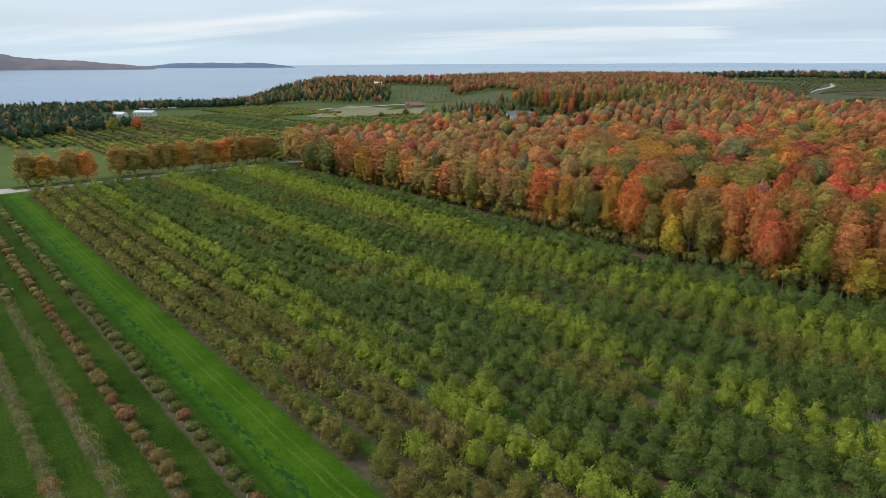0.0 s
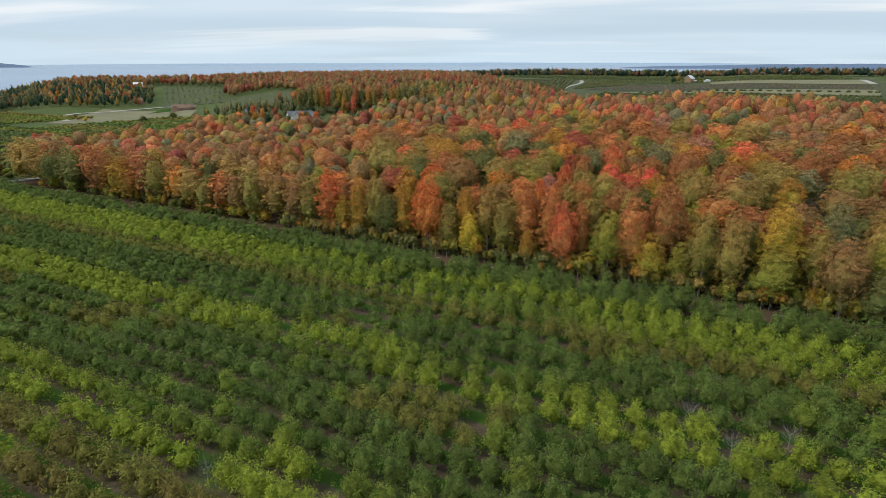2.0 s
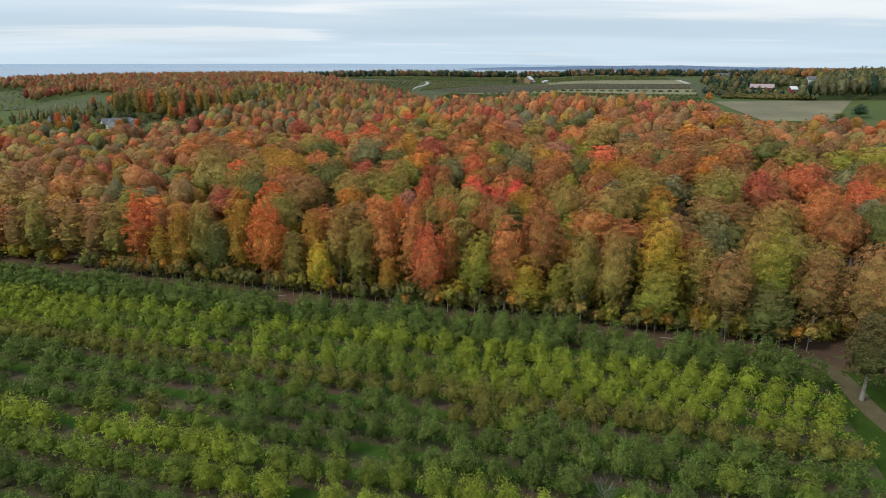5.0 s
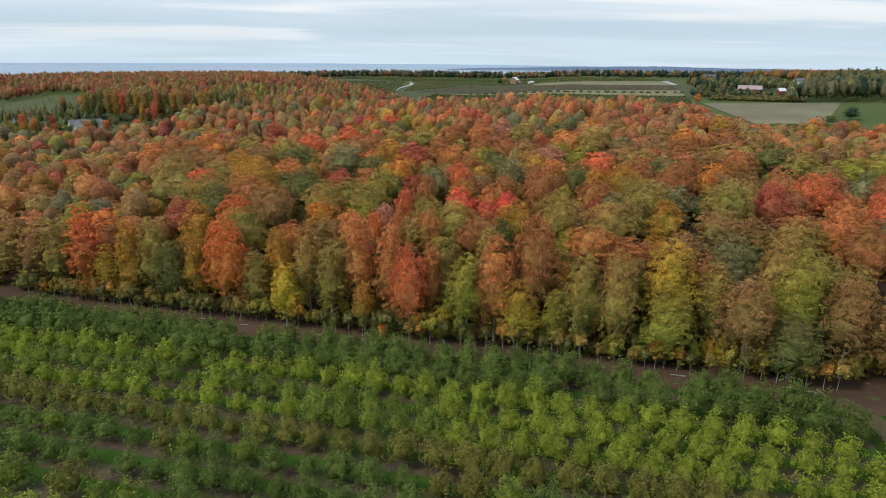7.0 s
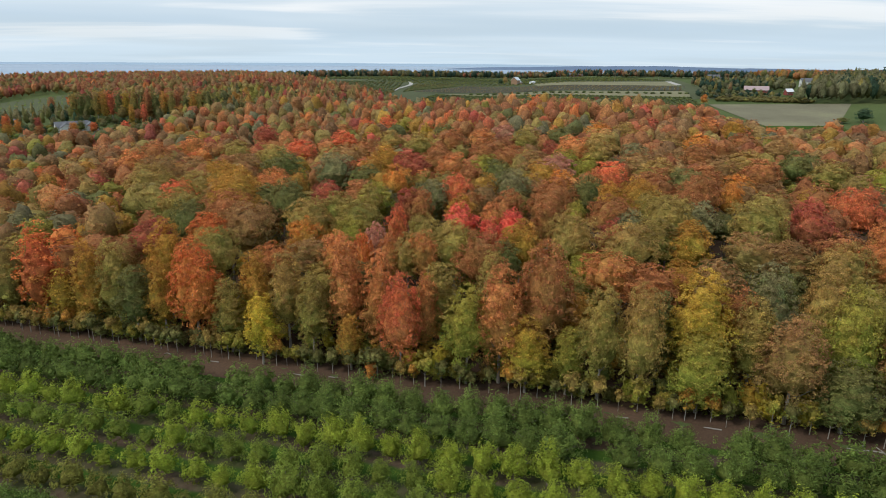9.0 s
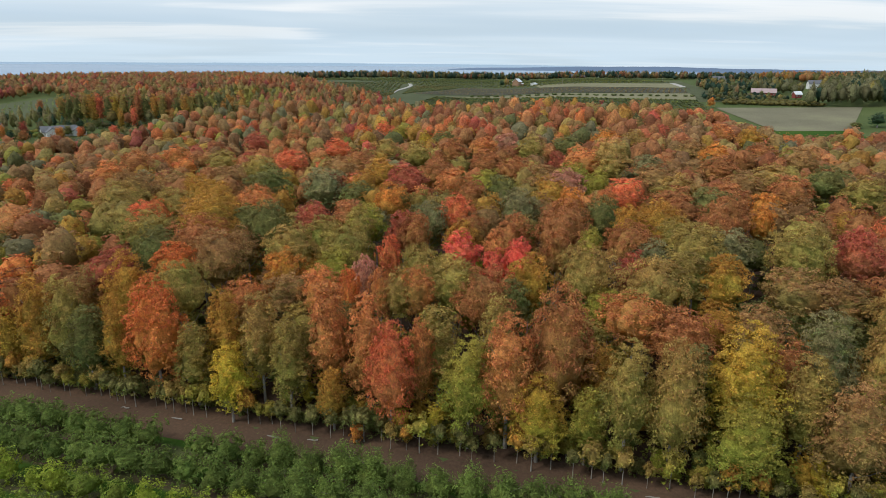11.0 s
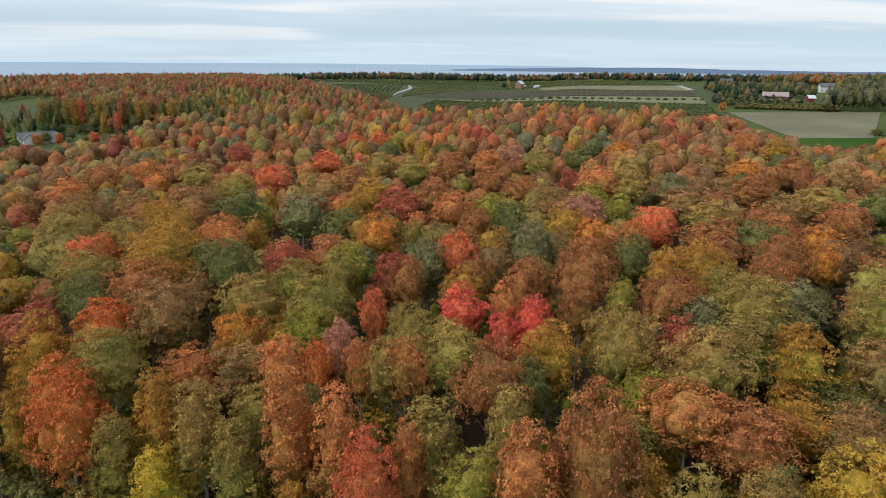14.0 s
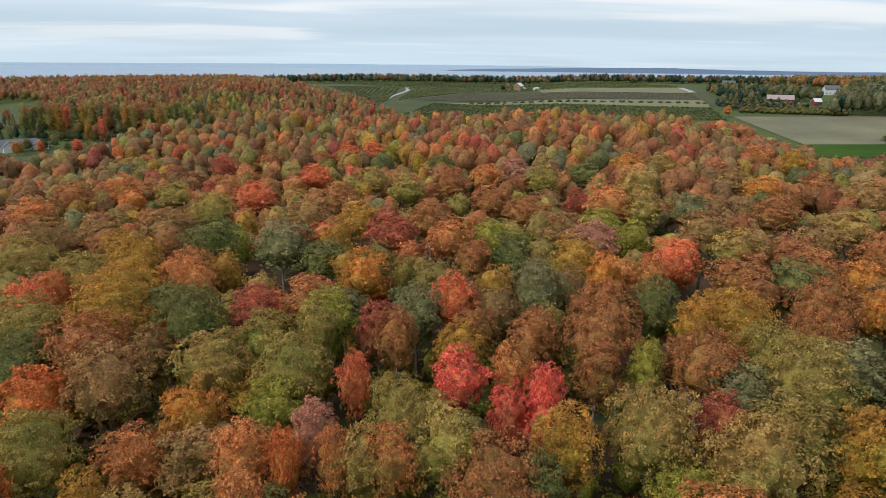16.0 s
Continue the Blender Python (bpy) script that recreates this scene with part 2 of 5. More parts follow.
def land(x, y):
    """Height of the ground over the orchard floor."""
    x, y = np.asarray(x, float), np.asarray(y, float)
    across = 0.753 * x + 0.658 * y
    d = np.hypot(x, y)
    b = np.degrees(np.arctan2(x, y))
    side = S(-6, 14, b) * (1 - S(95, 130, b))
    along = -0.658 * x + 0.753 * y
    z = S(156, 215, across) * (5.0 * (1 - S(70, 190, along)) - 3.0 * S(150, 250, along) * (1 - S(400, 520, d)))
    z = z + 3.5 * S(430, 540, d) * S(-4, 6, b) * (1 - S(20, 40, b))
    z = z + 19.0 * S(470, 900, d) * side + 6.0 * S(900, 1150, d) * S(18, 30, b) * side
    z = z - 5.0 * S(420, 900, d) * (1 - side)
    z = z + 21.0 * S(850, 1250, d) * S(-17, -9, b) * (1 - side)
    z = z - 22.0 * S(900, 1200, d) * (1 - S(-20, -12, b))
    return z - 75.0 * S(1450, 1800, d)


# ---- mesh helpers ----
def part(name, bm, material, parent=None, label="", smooth=False):
    me = bpy.data.meshes.new(name)
    bm.to_mesh(me)
    bm.free()
    me.materials.append(material)
    if smooth:
        me.polygons.foreach_set("use_smooth", [True] * len(me.polygons))
    ob = new(name, me)
    if parent:
        ob.parent = parent
    return tagged(ob, label)


def raw_mesh(name, verts, quads, tris, material, tint=None, smooth=False):
    """A mesh from arrays of corners; tint: a colour for each corner point."""
    quads, tris = np.asarray(quads, np.int32).reshape(-1, 4), np.asarray(tris, np.int32).reshape(-1, 3)
    me = bpy.data.meshes.new(name)
    me.vertices.add(len(verts))
    me.vertices.foreach_set("co", np.asarray(verts, np.float32).ravel())
    me.loops.add(quads.size + tris.size)
    me.loops.foreach_set("vertex_index", np.concatenate((quads.ravel(), tris.ravel())))
    me.polygons.add(len(quads) + len(tris))
    starts = np.concatenate((np.arange(len(quads)) * 4, quads.size + np.arange(len(tris)) * 3)).astype(np.int32)
    me.polygons.foreach_set("loop_start", starts)
    if tint is not None:
        a = me.attributes.new("tint", "FLOAT_COLOR", "POINT")
        a.data.foreach_set("color", np.concatenate((np.asarray(tint, np.float32), np.ones((len(tint), 1), np.float32)), 1).ravel())
    me.materials.append(material)
    if smooth:
        me.polygons.foreach_set("use_smooth", [True] * len(me.polygons))
    me.update(calc_edges=True)
    me.validate()
    return me


def box(bm, x0, y0, z0, x1, y1, z1):
    m = Matrix.Translation(((x0 + x1) / 2, (y0 + y1) / 2, (z0 + z1) / 2)) @ Matrix.Diagonal((x1 - x0, y1 - y0, z1 - z0, 1))
    bmesh.ops.create_cube(bm, size=1, matrix=m)


def tube(points, radii, sides=6):
    """Corners and faces of a tapered limb through points."""
    V, Q = [], []
    for i, p in enumerate(points):
        a = points[min(i + 1, len(points) - 1)] - points[max(i - 1, 0)]
        a = a / (np.linalg.norm(a) + 1e-9)
        s = np.cross(a, (0.31, 0.95, 0.05))
        s /= np.linalg.norm(s) + 1e-9
        w = np.cross(a, s)
        for k in range(sides):
            f = 2 * math.pi * k / sides
            V.append(p + radii[i] * (math.cos(f) * s + math.sin(f) * w))
        if i:
            for k in range(sides):
                k2 = (k + 1) % sides
                Q.append(((i - 1) * sides + k, (i - 1) * sides + k2, i * sides + k2, i * sides + k))
    return np.array(V), np.array(Q, int)


def joined(pieces):
    V, Q, c = [], [], 0
    for v, q in pieces:
        V.append(v)
        Q.append(q + c)
        c += len(v)
    return np.concatenate(V), np.concatenate(Q)


def patch(name, corners, material, label, category, lift=0.03, step=6.0, turned=True):
    """A piece of the ground's surface laid over the land between four corners (u, n) or (x, y)."""
    c = [np.array(at(*p)) if turned else np.array(p, float) for p in corners]
    w = max(1, int(max(np.linalg.norm(c[1] - c[0]), np.linalg.norm(c[2] - c[3])) / step))
    h = max(1, int(max(np.linalg.norm(c[3] - c[0]), np.linalg.norm(c[2] - c[1])) / step))
    s, t = np.meshgrid(np.linspace(0, 1, w + 1), np.linspace(0, 1, h + 1))
    s, t = s.ravel()[:, None], t.ravel()[:, None]
    xy = (1 - s) * (1 - t) * c[0] + s * (1 - t) * c[1] + s * t * c[2] + (1 - s) * t * c[3]
    z = land(xy[:, 0], xy[:, 1]) + lift
    p = np.column_stack((xy, z))
    turn = Matrix.Rotation(-AX, 3, "Z") if turned else Matrix.Identity(3)
    p = p @ np.array(turn).T
    i = np.arange(w * h)
    a = (i // w) * (w + 1) + i % w
    ob = new(name, raw_mesh(name, p, np.column_stack((a, a + 1, a + w + 2, a + w + 1)), [], material))
    if turned:
        ob.matrix_world = Matrix.Rotation(AX, 4, "Z")
    return tagged(ob, label, category, kind="structure")


def ribbon(name, line, width, material, label, category, lift=0.05):
    """A road or track laid over the land along a line of (x, y)."""
    pts = [Vector(p) for p in line]
    dense = []
    for i in range(len(pts) - 1):
        p0, p1, p2, p3 = pts[max(i - 1, 0)], pts[i], pts[i + 1], pts[min(i + 2, len(pts) - 1)]
        for k in range(8):
            s = k / 8
            dense.append(0.5 * (2 * p1 + (p2 - p0) * s + (2 * p0 - 5 * p1 + 4 * p2 - p3) * s * s + (3 * p1 - p0 - 3 * p2 + p3) * s ** 3))
    dense.append(pts[-1])
    V, Q = [], []
    for i, p in enumerate(dense):
        d = dense[min(i + 1, len(dense) - 1)] - dense[max(i - 1, 0)]
        s = Vector((-d.y, d.x)).normalized() * width / 2
        for f in (-1, -0.5, 0, 0.5, 1):
            q = p + s * f
            V.append((q.x, q.y, float(land(q.x, q.y)) + lift + 0.06 * (1 - f * f)))
        if i:
            for k in range(4):
                a = (i - 1) * 5 + k
                Q.append((a, a + 1, a + 6, a + 5))
    return tagged(new(name, raw_mesh(name, V, Q, [], material)), label, category, kind="structure")


# ---- the land and the lake ----
def terrain():
    k = np.linspace(-1, 1, 180)
    g = np.sinh(k * 4.3) / np.sinh(4.3)
    x, y = np.meshgrid(60 + 4700 * g, 260 + 4500 * g)
    x, y = x.ravel(), y.ravel()
    m = 180
    i = np.arange((m - 1) * (m - 1))
    a = (i // (m - 1)) * m + i % (m - 1)
    me = raw_mesh("ground", np.column_stack((x, y, land(x, y) - 0.02)), np.column_stack((a, a + 1, a + m + 1, a + m)), [], GROUND)
    me.polygons.foreach_set("use_smooth", [True] * len(me.polygons))
    tagged(new("ground", me), "rolling farmland of dull green and straw-coloured grass", "ground", kind="structure")


terrain()


def lake():
    """The lake's wide sheet, from its near shore to the horizon."""
    ring = np.concatenate((np.linspace(900, 2000, 23), np.linspace(2100, 4850, 40)))
    z = np.interp(ring, [900, 1200, 1500, 2000, 3000, 4000, 4850], [-26, -20, -12, 0, 16.5, 22.5, 29])
    f = np.radians(np.linspace(-100, 130, 116))
    x, y = np.outer(ring, np.sin(f)).ravel(), np.outer(ring, np.cos(f)).ravel()
    zz = np.repeat(z, len(f))
    i = np.arange((len(ring) - 1) * (len(f) - 1))
    a = (i // (len(f) - 1)) * len(f) + i % (len(f) - 1)
    me = raw_mesh("water", np.column_stack((x, y, zz)), np.column_stack((a, a + 1, a + len(f) + 1, a + len(f))), [], WATER)
    me.polygons.foreach_set("use_smooth", [True] * len(me.polygons))
    tagged(new("water", me), "wide pale blue-grey lake under an overcast sky", "lake", kind="structure")


lake()


def far_shore(name, d, b0, b1, base, height, material, label, seed, taper=0.15):
    """A long wooded rise across the water, seen from far off."""
    rng = np.random.default_rng(seed)
    b = np.linspace(b0, b1, 260)
    prof = np.zeros(260)
    for w, a in ((2, 0.5), (5, 0.3), (11, 0.15), (27, 0.1), (60, 0.05), (140, 0.03), (233, 0.03)):
        prof += a * np.sin(np.linspace(0, w, 260) * 2 + rng.uniform(0, 6.3))
    s = np.linspace(0, 1, 260)
    prof = (0.75 + 0.3 * prof) * np.clip(np.minimum(s, 1 - s) / taper, 0, 1) ** 0.6 * height
    V, Q = [], []
    for j, (dd, hh) in enumerate(((0, -3.0), (40, 0.25), (160, 0.8), (320, 1.0), (520, 0.7), (700, -0.5))):
        r = np.radians(b)
        zz = base + (prof * hh if hh > 0 else np.full(260, 4.0 * hh))
        V.append(np.column_stack(((d + dd) * np.sin(r), (d + dd) * np.cos(r), zz)))
    V = np.concatenate(V)
    for j in range(5):
        for i in range(259):
            Q.append((j * 260 + i, j * 260 + i + 1, (j + 1) * 260 + i + 1, (j + 1) * 260 + i))
    me = raw_mesh(name, V, Q, [], material)
    tagged(new(name, me), label, "far shore", kind="structure")


far_shore("backdrop_near_peninsula", 3400, -75, -23.6, 17, 142, HAZED_SHORE, "long wooded peninsula across the water in autumn colour greyed with painted haze", 3, 0.3)
far_shore("backdrop_island", 3900, -25.5, -12.7, 21, 34, HAZE_BLUE, "low wooded island far over the lake in painted blue haze", 5, 0.3)
far_shore("backdrop_far_hills", 3500, 34.0, 100.0, 18, 31, HAZE_BLUE, "wooded hills along the far shore in painted blue haze", 8, 0.25)
far_shore("backdrop_thin_shore", 4700, -14.0, 60.0, 27, 20, HAZE_PALE, "thin line of a distant shore in painted pale blue haze", 9, 0.3)

# ---- fields, tracks and roads ----
patch("orchard_ground", [(-16, 38.4), (312, 38.4), (312, 150.5), (-16, 150.5)], ORCHARD_FLOOR, "orchard floor of grass alleys and bare soil under the rows", "orchard floor", 0.02)
patch("young_orchard_ground", [(20, -60), (312, -60), (312, 28.6), (20, 28.6)], YOUNG_FLOOR, "green grass alleys with bare strips between young trees", "orchard floor", 0.02)
patch("grass_lane", [(20, 28.6), (316, 28.6), (316, 38.4), (20, 38.4)], LANE_GRASS, "bright mown grass lane with faint wheel tracks", "lane", 0.03)
patch("end_lane", [(-40, 60), (-16, 60), (-16, 150.5), (-30, 150.5)], HEADLAND, "mown green headland at the orchard's end", "lane", 0.03)
patch("forest_track", [(-34, 150.5), (312, 150.5), (312, 156.5), (-34, 156.5)], LITTER, "bare brown track strewn with leaves along the wood", "track", 0.03)
patch("forest_floor", [(-330, 156.5), (315, 156.5), (315, 520), (-330, 520)], LITTER, "forest floor covered with brown leaf litter", "forest floor", 0.05, 12)
patch("west_field", [(330, -150), (470, -150), (470, 95), (330, 95)], FIELD_GREEN, "short green grass field beyond the road", "field", 0.25, 10)
patch("stubble_field", [(496, 320), (536, 288), (672, 340), (576, 422)], STUBBLE, "fallow tan and grey field", "field", 0.35, 10, False)
patch("green_strip", [(440, 302), (500, 258), (536, 286), (494, 320)], GRASS, "strip of vivid green winter crop", "field", 0.45, 10, False)
patch("plateau_ground", [(345, 640), (640, 430), (900, 700), (420, 1180)], PASTURE, "dull green grass between the plateau's orchard rows", "field", 0.2, 14, False)
patch("plateau_orchard_near", [(352, 600), (556, 412), (612, 468), (440, 676)], PASTURE, "green orchard block on the plateau", "field", 0.35, 12, False)
patch("plateau_dry_strip", [(440, 676), (611, 467), (676, 513), (505, 640)], DRYGRASS, "straw-coloured strip between orchard blocks", "field", 0.45, 12, False)
patch("plateau_tilled", [(432, 712), (679, 520), (766, 584), (560, 790)], TILLED, "dark grey-brown block of young rows", "field", 0.55, 14, False)
patch("plateau_far_strip", [(635, 722), (765, 594), (828, 654), (672, 774)], DRYGRASS, "pale dry strip of mown grass", "field", 0.6, 12, False)
patch("left_paddock", [(20, 700), (82, 700), (96, 900), (12, 920)], PASTURE, "pale green clearing in the woods", "field", 0.5, 12, False)
patch("headland_paddock", [(-80, 90), (-40.5, 90), (-30.5, 150), (-80, 150)], PASTURE, "dull green paddock beyond the headland path", "paddock", 0.05)
ribbon("headland_path", [at(-15, 154), at(-18, 150), at(-19.4, 145), at(-20, 138), at(-22, 130), at(-26, 118)], 3.6, BANK, "low bank of dry tan grass and bare earth", "bank", 0.07)
patch("house_lawn", [(-150, 690), (-30, 630), (-20, 800), (-130, 890)], DRYGRASS, "dry mown lawn in front of the houses", "lawn", 0.4, 12, False)
patch("house_lawn_green", [(-72, 796), (-48, 818), (-50, 868), (-60, 862)], GRASS, "patch of fresh green lawn", "lawn", 0.6, 12, False)
patch("clearing_lawn", [(88, 455), (148, 548), (118, 572), (55, 540)], PASTURE, "mown lawn behind the wood", "lawn", 0.4, 10, False)
patch("vineyard_ground", [(-62, 905), (10, 870), (12, 1095), (-80, 1160)], PASTURE, "green hillside clearing with small bushes", "field", 0.6, 12, False)

ribbon("road", [at(322, -80), at(321, 20), at(320, 90), at(319, 160), at(322, 260)], 6.0, GRAVEL, "pale gravel road under a line of maples", "road", 0.06)
ribbon("driveway", [at(322, 34), at(360, 25), at(420, 10)], 6.0, GRAVEL, "gravel drive leaving the road", "road", 0.1)
patch("concrete_pad", [(312.5, 43), (317, 43), (317, 49), (312.5, 49)], CONCRETE, "small pale concrete slab by the orchard", "slab", 0.12, 3)
ribbon("house_drive", [(-136, 715), (-150, 760), (-155, 800), (-145, 832), (-119, 845), (-98, 870), (-58, 890), (-30, 850)], 7, GRAVEL, "curving pale gravel drive to the houses", "road", 0.7)
ribbon("farm_road", [(408, 722), (440, 765), (476, 808), (512, 851), (540, 900)], 5.0, GRAVEL, "pale farm road running up the plateau", "road", 0.6)
ribbon("farm_lane", [(776, 600), (790, 614), (810, 636), (830, 658)], 8.0, GRAVEL, "pale lane between orchard blocks", "road", 0.7)
ribbon("clearing_road", [(80, 495), (110, 520), (143, 540), (185, 590)], 5.5, GRAVEL, "gravel road through the woods", "road", 0.6)
ribbon("lane_road", [(612, 455), (634, 478), (690, 530), (776, 600)], 6.0, PASTURE, "grassy lane climbing between the orchard blocks", "lane", 0.62)


# ---- trees ----
def leaf_tufts(rng, P, N, size, long=1.0, aim=None):
    """Small bent leaf sprays at the points P, facing N."""
    m = len(P)
    N = N / (np.linalg.norm(N, axis=1, keepdims=True) + 1e-9)
    r = rng.normal(size=(m, 3))
    T = np.cross(N, r) if aim is None else aim - N * (aim * N).sum(1, keepdims=True)
    T /= np.linalg.norm(T, axis=1, keepdims=True) + 1e-9
    B = np.cross(N, T)
    a = (size * rng.uniform(0.6, 1.25, m))[:, None]
    b = a * rng.uniform(0.55, 0.95, m)[:, None] * long
    dip = 0.3 * a * N
    V = np.stack((P - a * T - dip, P - b * B * 0.9 + 0.25 * a * T, P + a * T - dip, P + b * B - 0.15 * a * T), 1).reshape(-1, 3)
    return V, np.arange(4 * m).reshape(-1, 4)


def leaf_sprays(rng, P, N, size, long=1.0, aim=None):
    """Small pointed leaf sprays at the points P, facing N, one triangle each."""
    m = len(P)
    N = N / (np.linalg.norm(N, axis=1, keepdims=True) + 1e-9)
    T = np.cross(N, rng.normal(size=(m, 3))) if aim is None else aim - N * (aim * N).sum(1, keepdims=True)
    T /= np.linalg.norm(T, axis=1, keepdims=True) + 1e-9
    B = np.cross(N, T)
    a = (size * rng.uniform(0.6, 1.3, m))[:, None]
    b = a * rng.uniform(0.7, 1.1, m)[:, None] * long
    V = np.stack((P + 1.1 * a * T, P - 0.7 * a * T + b * B, P - 0.8 * a * T - b * B * rng.uniform(0.7, 1.0, (m, 1)) - 0.2 * a * N), 1).reshape(-1, 3)
    return V, np.arange(3 * m).reshape(-1, 3)


def ball(level):
    bm = bmesh.new()
    bmesh.ops.create_icosphere(bm, subdivisions=level, radius=1)
    bm.verts.ensure_lookup_table()
    v, f = np.array([v.co[:] for v in bm.verts]), np.array([[v.index for v in g.verts] for g in bm.faces])
    bm.free()
    return v, f


BALLS = {1: ball(1), 2: ball(2), 3: ball(3), 4: ball(4)}


def crown(rng, H, R, base, lobes, leaves, size, low=(0.88, 1.0, 0.85), upright=0.0, dome=2.6, core=2, fill=0.84, lobe=0.34, cone=0.0, loose=0.35, warmth=0.08, knobs=0.0, spiky=0.0):
    """Leaf sprays over lobes set round an egg-shaped crown with a lumpy inner mass. Gives corners, quads, triangles and tints (relative to the tree's colour)."""
    half, mid = (H - base) / 2, (H + base) / 2
    i = np.arange(lobes) + 0.5
    sz = -0.85 + 1.85 * i / lobes + rng.normal(0, 0.05, lobes)
    f = i * 2.39996 + rng.normal(0, 0.25, lobes)
    wide = np.clip(1 - np.abs(sz) ** dome, 0.02, 1) ** 0.5 * (1 - cone * (sz + 0.85) / 1.85)
    q = R * (1 - lobe * 0.8) * wide * rng.uniform(0.82, 1.1, lobes)
    rad = R * lobe * rng.uniform(0.75, 1.25, lobes) * (1 - 0.5 * cone * (sz + 0.85) / 1.85)
    C = np.column_stack((q * np.cos(f), q * np.sin(f), mid + sz * (half - rad * 0.7)))
    warm = rng.normal(0, warmth, (lobes, 1))
    shade = rng.uniform(0.9, 1.1, (lobes, 1)) * (1 + warm * np.array([[0.7, -0.7, -0.3]]))
    pick = rng.choice(lobes, leaves * 4, p=rad ** 2 / (rad ** 2).sum())
    out = C - np.array([0, 0, mid - 0.2 * half])
    out /= np.linalg.norm(out, axis=1, keepdims=True) + 1e-9
    D = rng.normal(size=(leaves * 4, 3)) + 0.9 * out[pick] + np.array([0, 0, 0.2])
    D /= np.linalg.norm(D, axis=1, keepdims=True)
    P = C[pick] + D * (rad[pick] * rng.uniform(0.78, 1.42, leaves * 4))[:, None] * np.array([1, 1, 0.9])
    gap = np.linalg.norm(P[:, None, :] - C[None], axis=2) / rad[None]
    gap[np.arange(len(P)), pick] = 9
    ok = np.nonzero((gap.min(1) > 0.75) & (P[:, 2] > base * 0.6))[0][:leaves]
    P, D, pick = P[ok], D[ok], pick[ok]
    N = D + 0.4 * out[pick] + rng.normal(0, loose, P.shape) + np.array([0, 0, 0.3])
    if upright:
        P[:, 2] += upright * rng.random(len(P)) ** 3
        N[:, 2] *= 0.5
    if spiky:  # shoots that stand up and out
        aim = 0.5 * out[pick] + D * 0.4 + rng.normal(0, 0.3, P.shape) + np.array([0, 0, 0.7])
        V, Q = leaf_tufts(rng, P, N / np.linalg.norm(N, axis=1, keepdims=True), size * (1 + spiky), 0.55 / (1 + spiky) + 0.25, aim)
    else:
        V, Q = leaf_tufts(rng, P, N, size)
    w = np.clip((P[:, 2] - base) / (H - base) * 1.2 + rng.normal(0, 0.15, len(P)), 0, 1)[:, None]
    t = np.repeat((np.array([low]) * (1 - w) + w) * shade[pick], 4, axis=0)
    if not core:
        return V, Q, np.zeros((0, 3), int), t
    cv, cf = BALLS[core]
    xy = np.hypot(cv[:, 0], cv[:, 1]) + 1e-6
    k = np.clip(1 - np.abs(cv[:, 2]) ** dome, 0.0, 1) ** 0.5 * (1 - cone * (cv[:, 2] + 1) / 2) / xy
    lump = rng.uniform(0.86, 1.08, len(cv))
    mv = np.column_stack((cv[:, 0] * k * R * lump, cv[:, 1] * k * R * lump, cv[:, 2] * half * lump)) * fill + np.array([0, 0, mid])
    w = np.clip((mv[:, 2:] - base) / (H - base) * 1.2, 0, 1)
    ct = (np.array([low]) * (1 - w) + w) * rng.uniform(0.9, 1.1, (len(cv), 1))
    V, t, F = np.concatenate((V, mv)), np.concatenate((t, ct)), cf + len(V)
    if knobs:
        bv, bf = BALLS[1]
        kv = (bv[None] * (rad * knobs)[:, None, None] + C[:, None]).reshape(-1, 3)
        kf = (bf[None] + (np.arange(lobes) * len(bv))[:, None, None]).reshape(-1, 3) + len(V)
        w = np.clip((kv[:, 2:] - base) / (H - base) * 1.2, 0, 1)
        t = np.concatenate((t, (np.array([low]) * (1 - w) + w) * np.repeat(shade, len(bv), axis=0)))
        V, F = np.concatenate((V, kv)), np.concatenate((F, kf))
    return V, Q, F, t


def billow(P, scale, seed):
    """Rounded clumps with sharp creases between them, 0 to about 1."""
    return np.array([abs(noise.noise(Vector((p[0] / scale + seed, p[1] / scale, p[2] / scale)))) for p in P]) * 2.0


def swell(P, scale, seed):
    return np.array([noise.noise(Vector((p[0] / scale, p[1] / scale + seed, p[2] / scale))) for p in P])


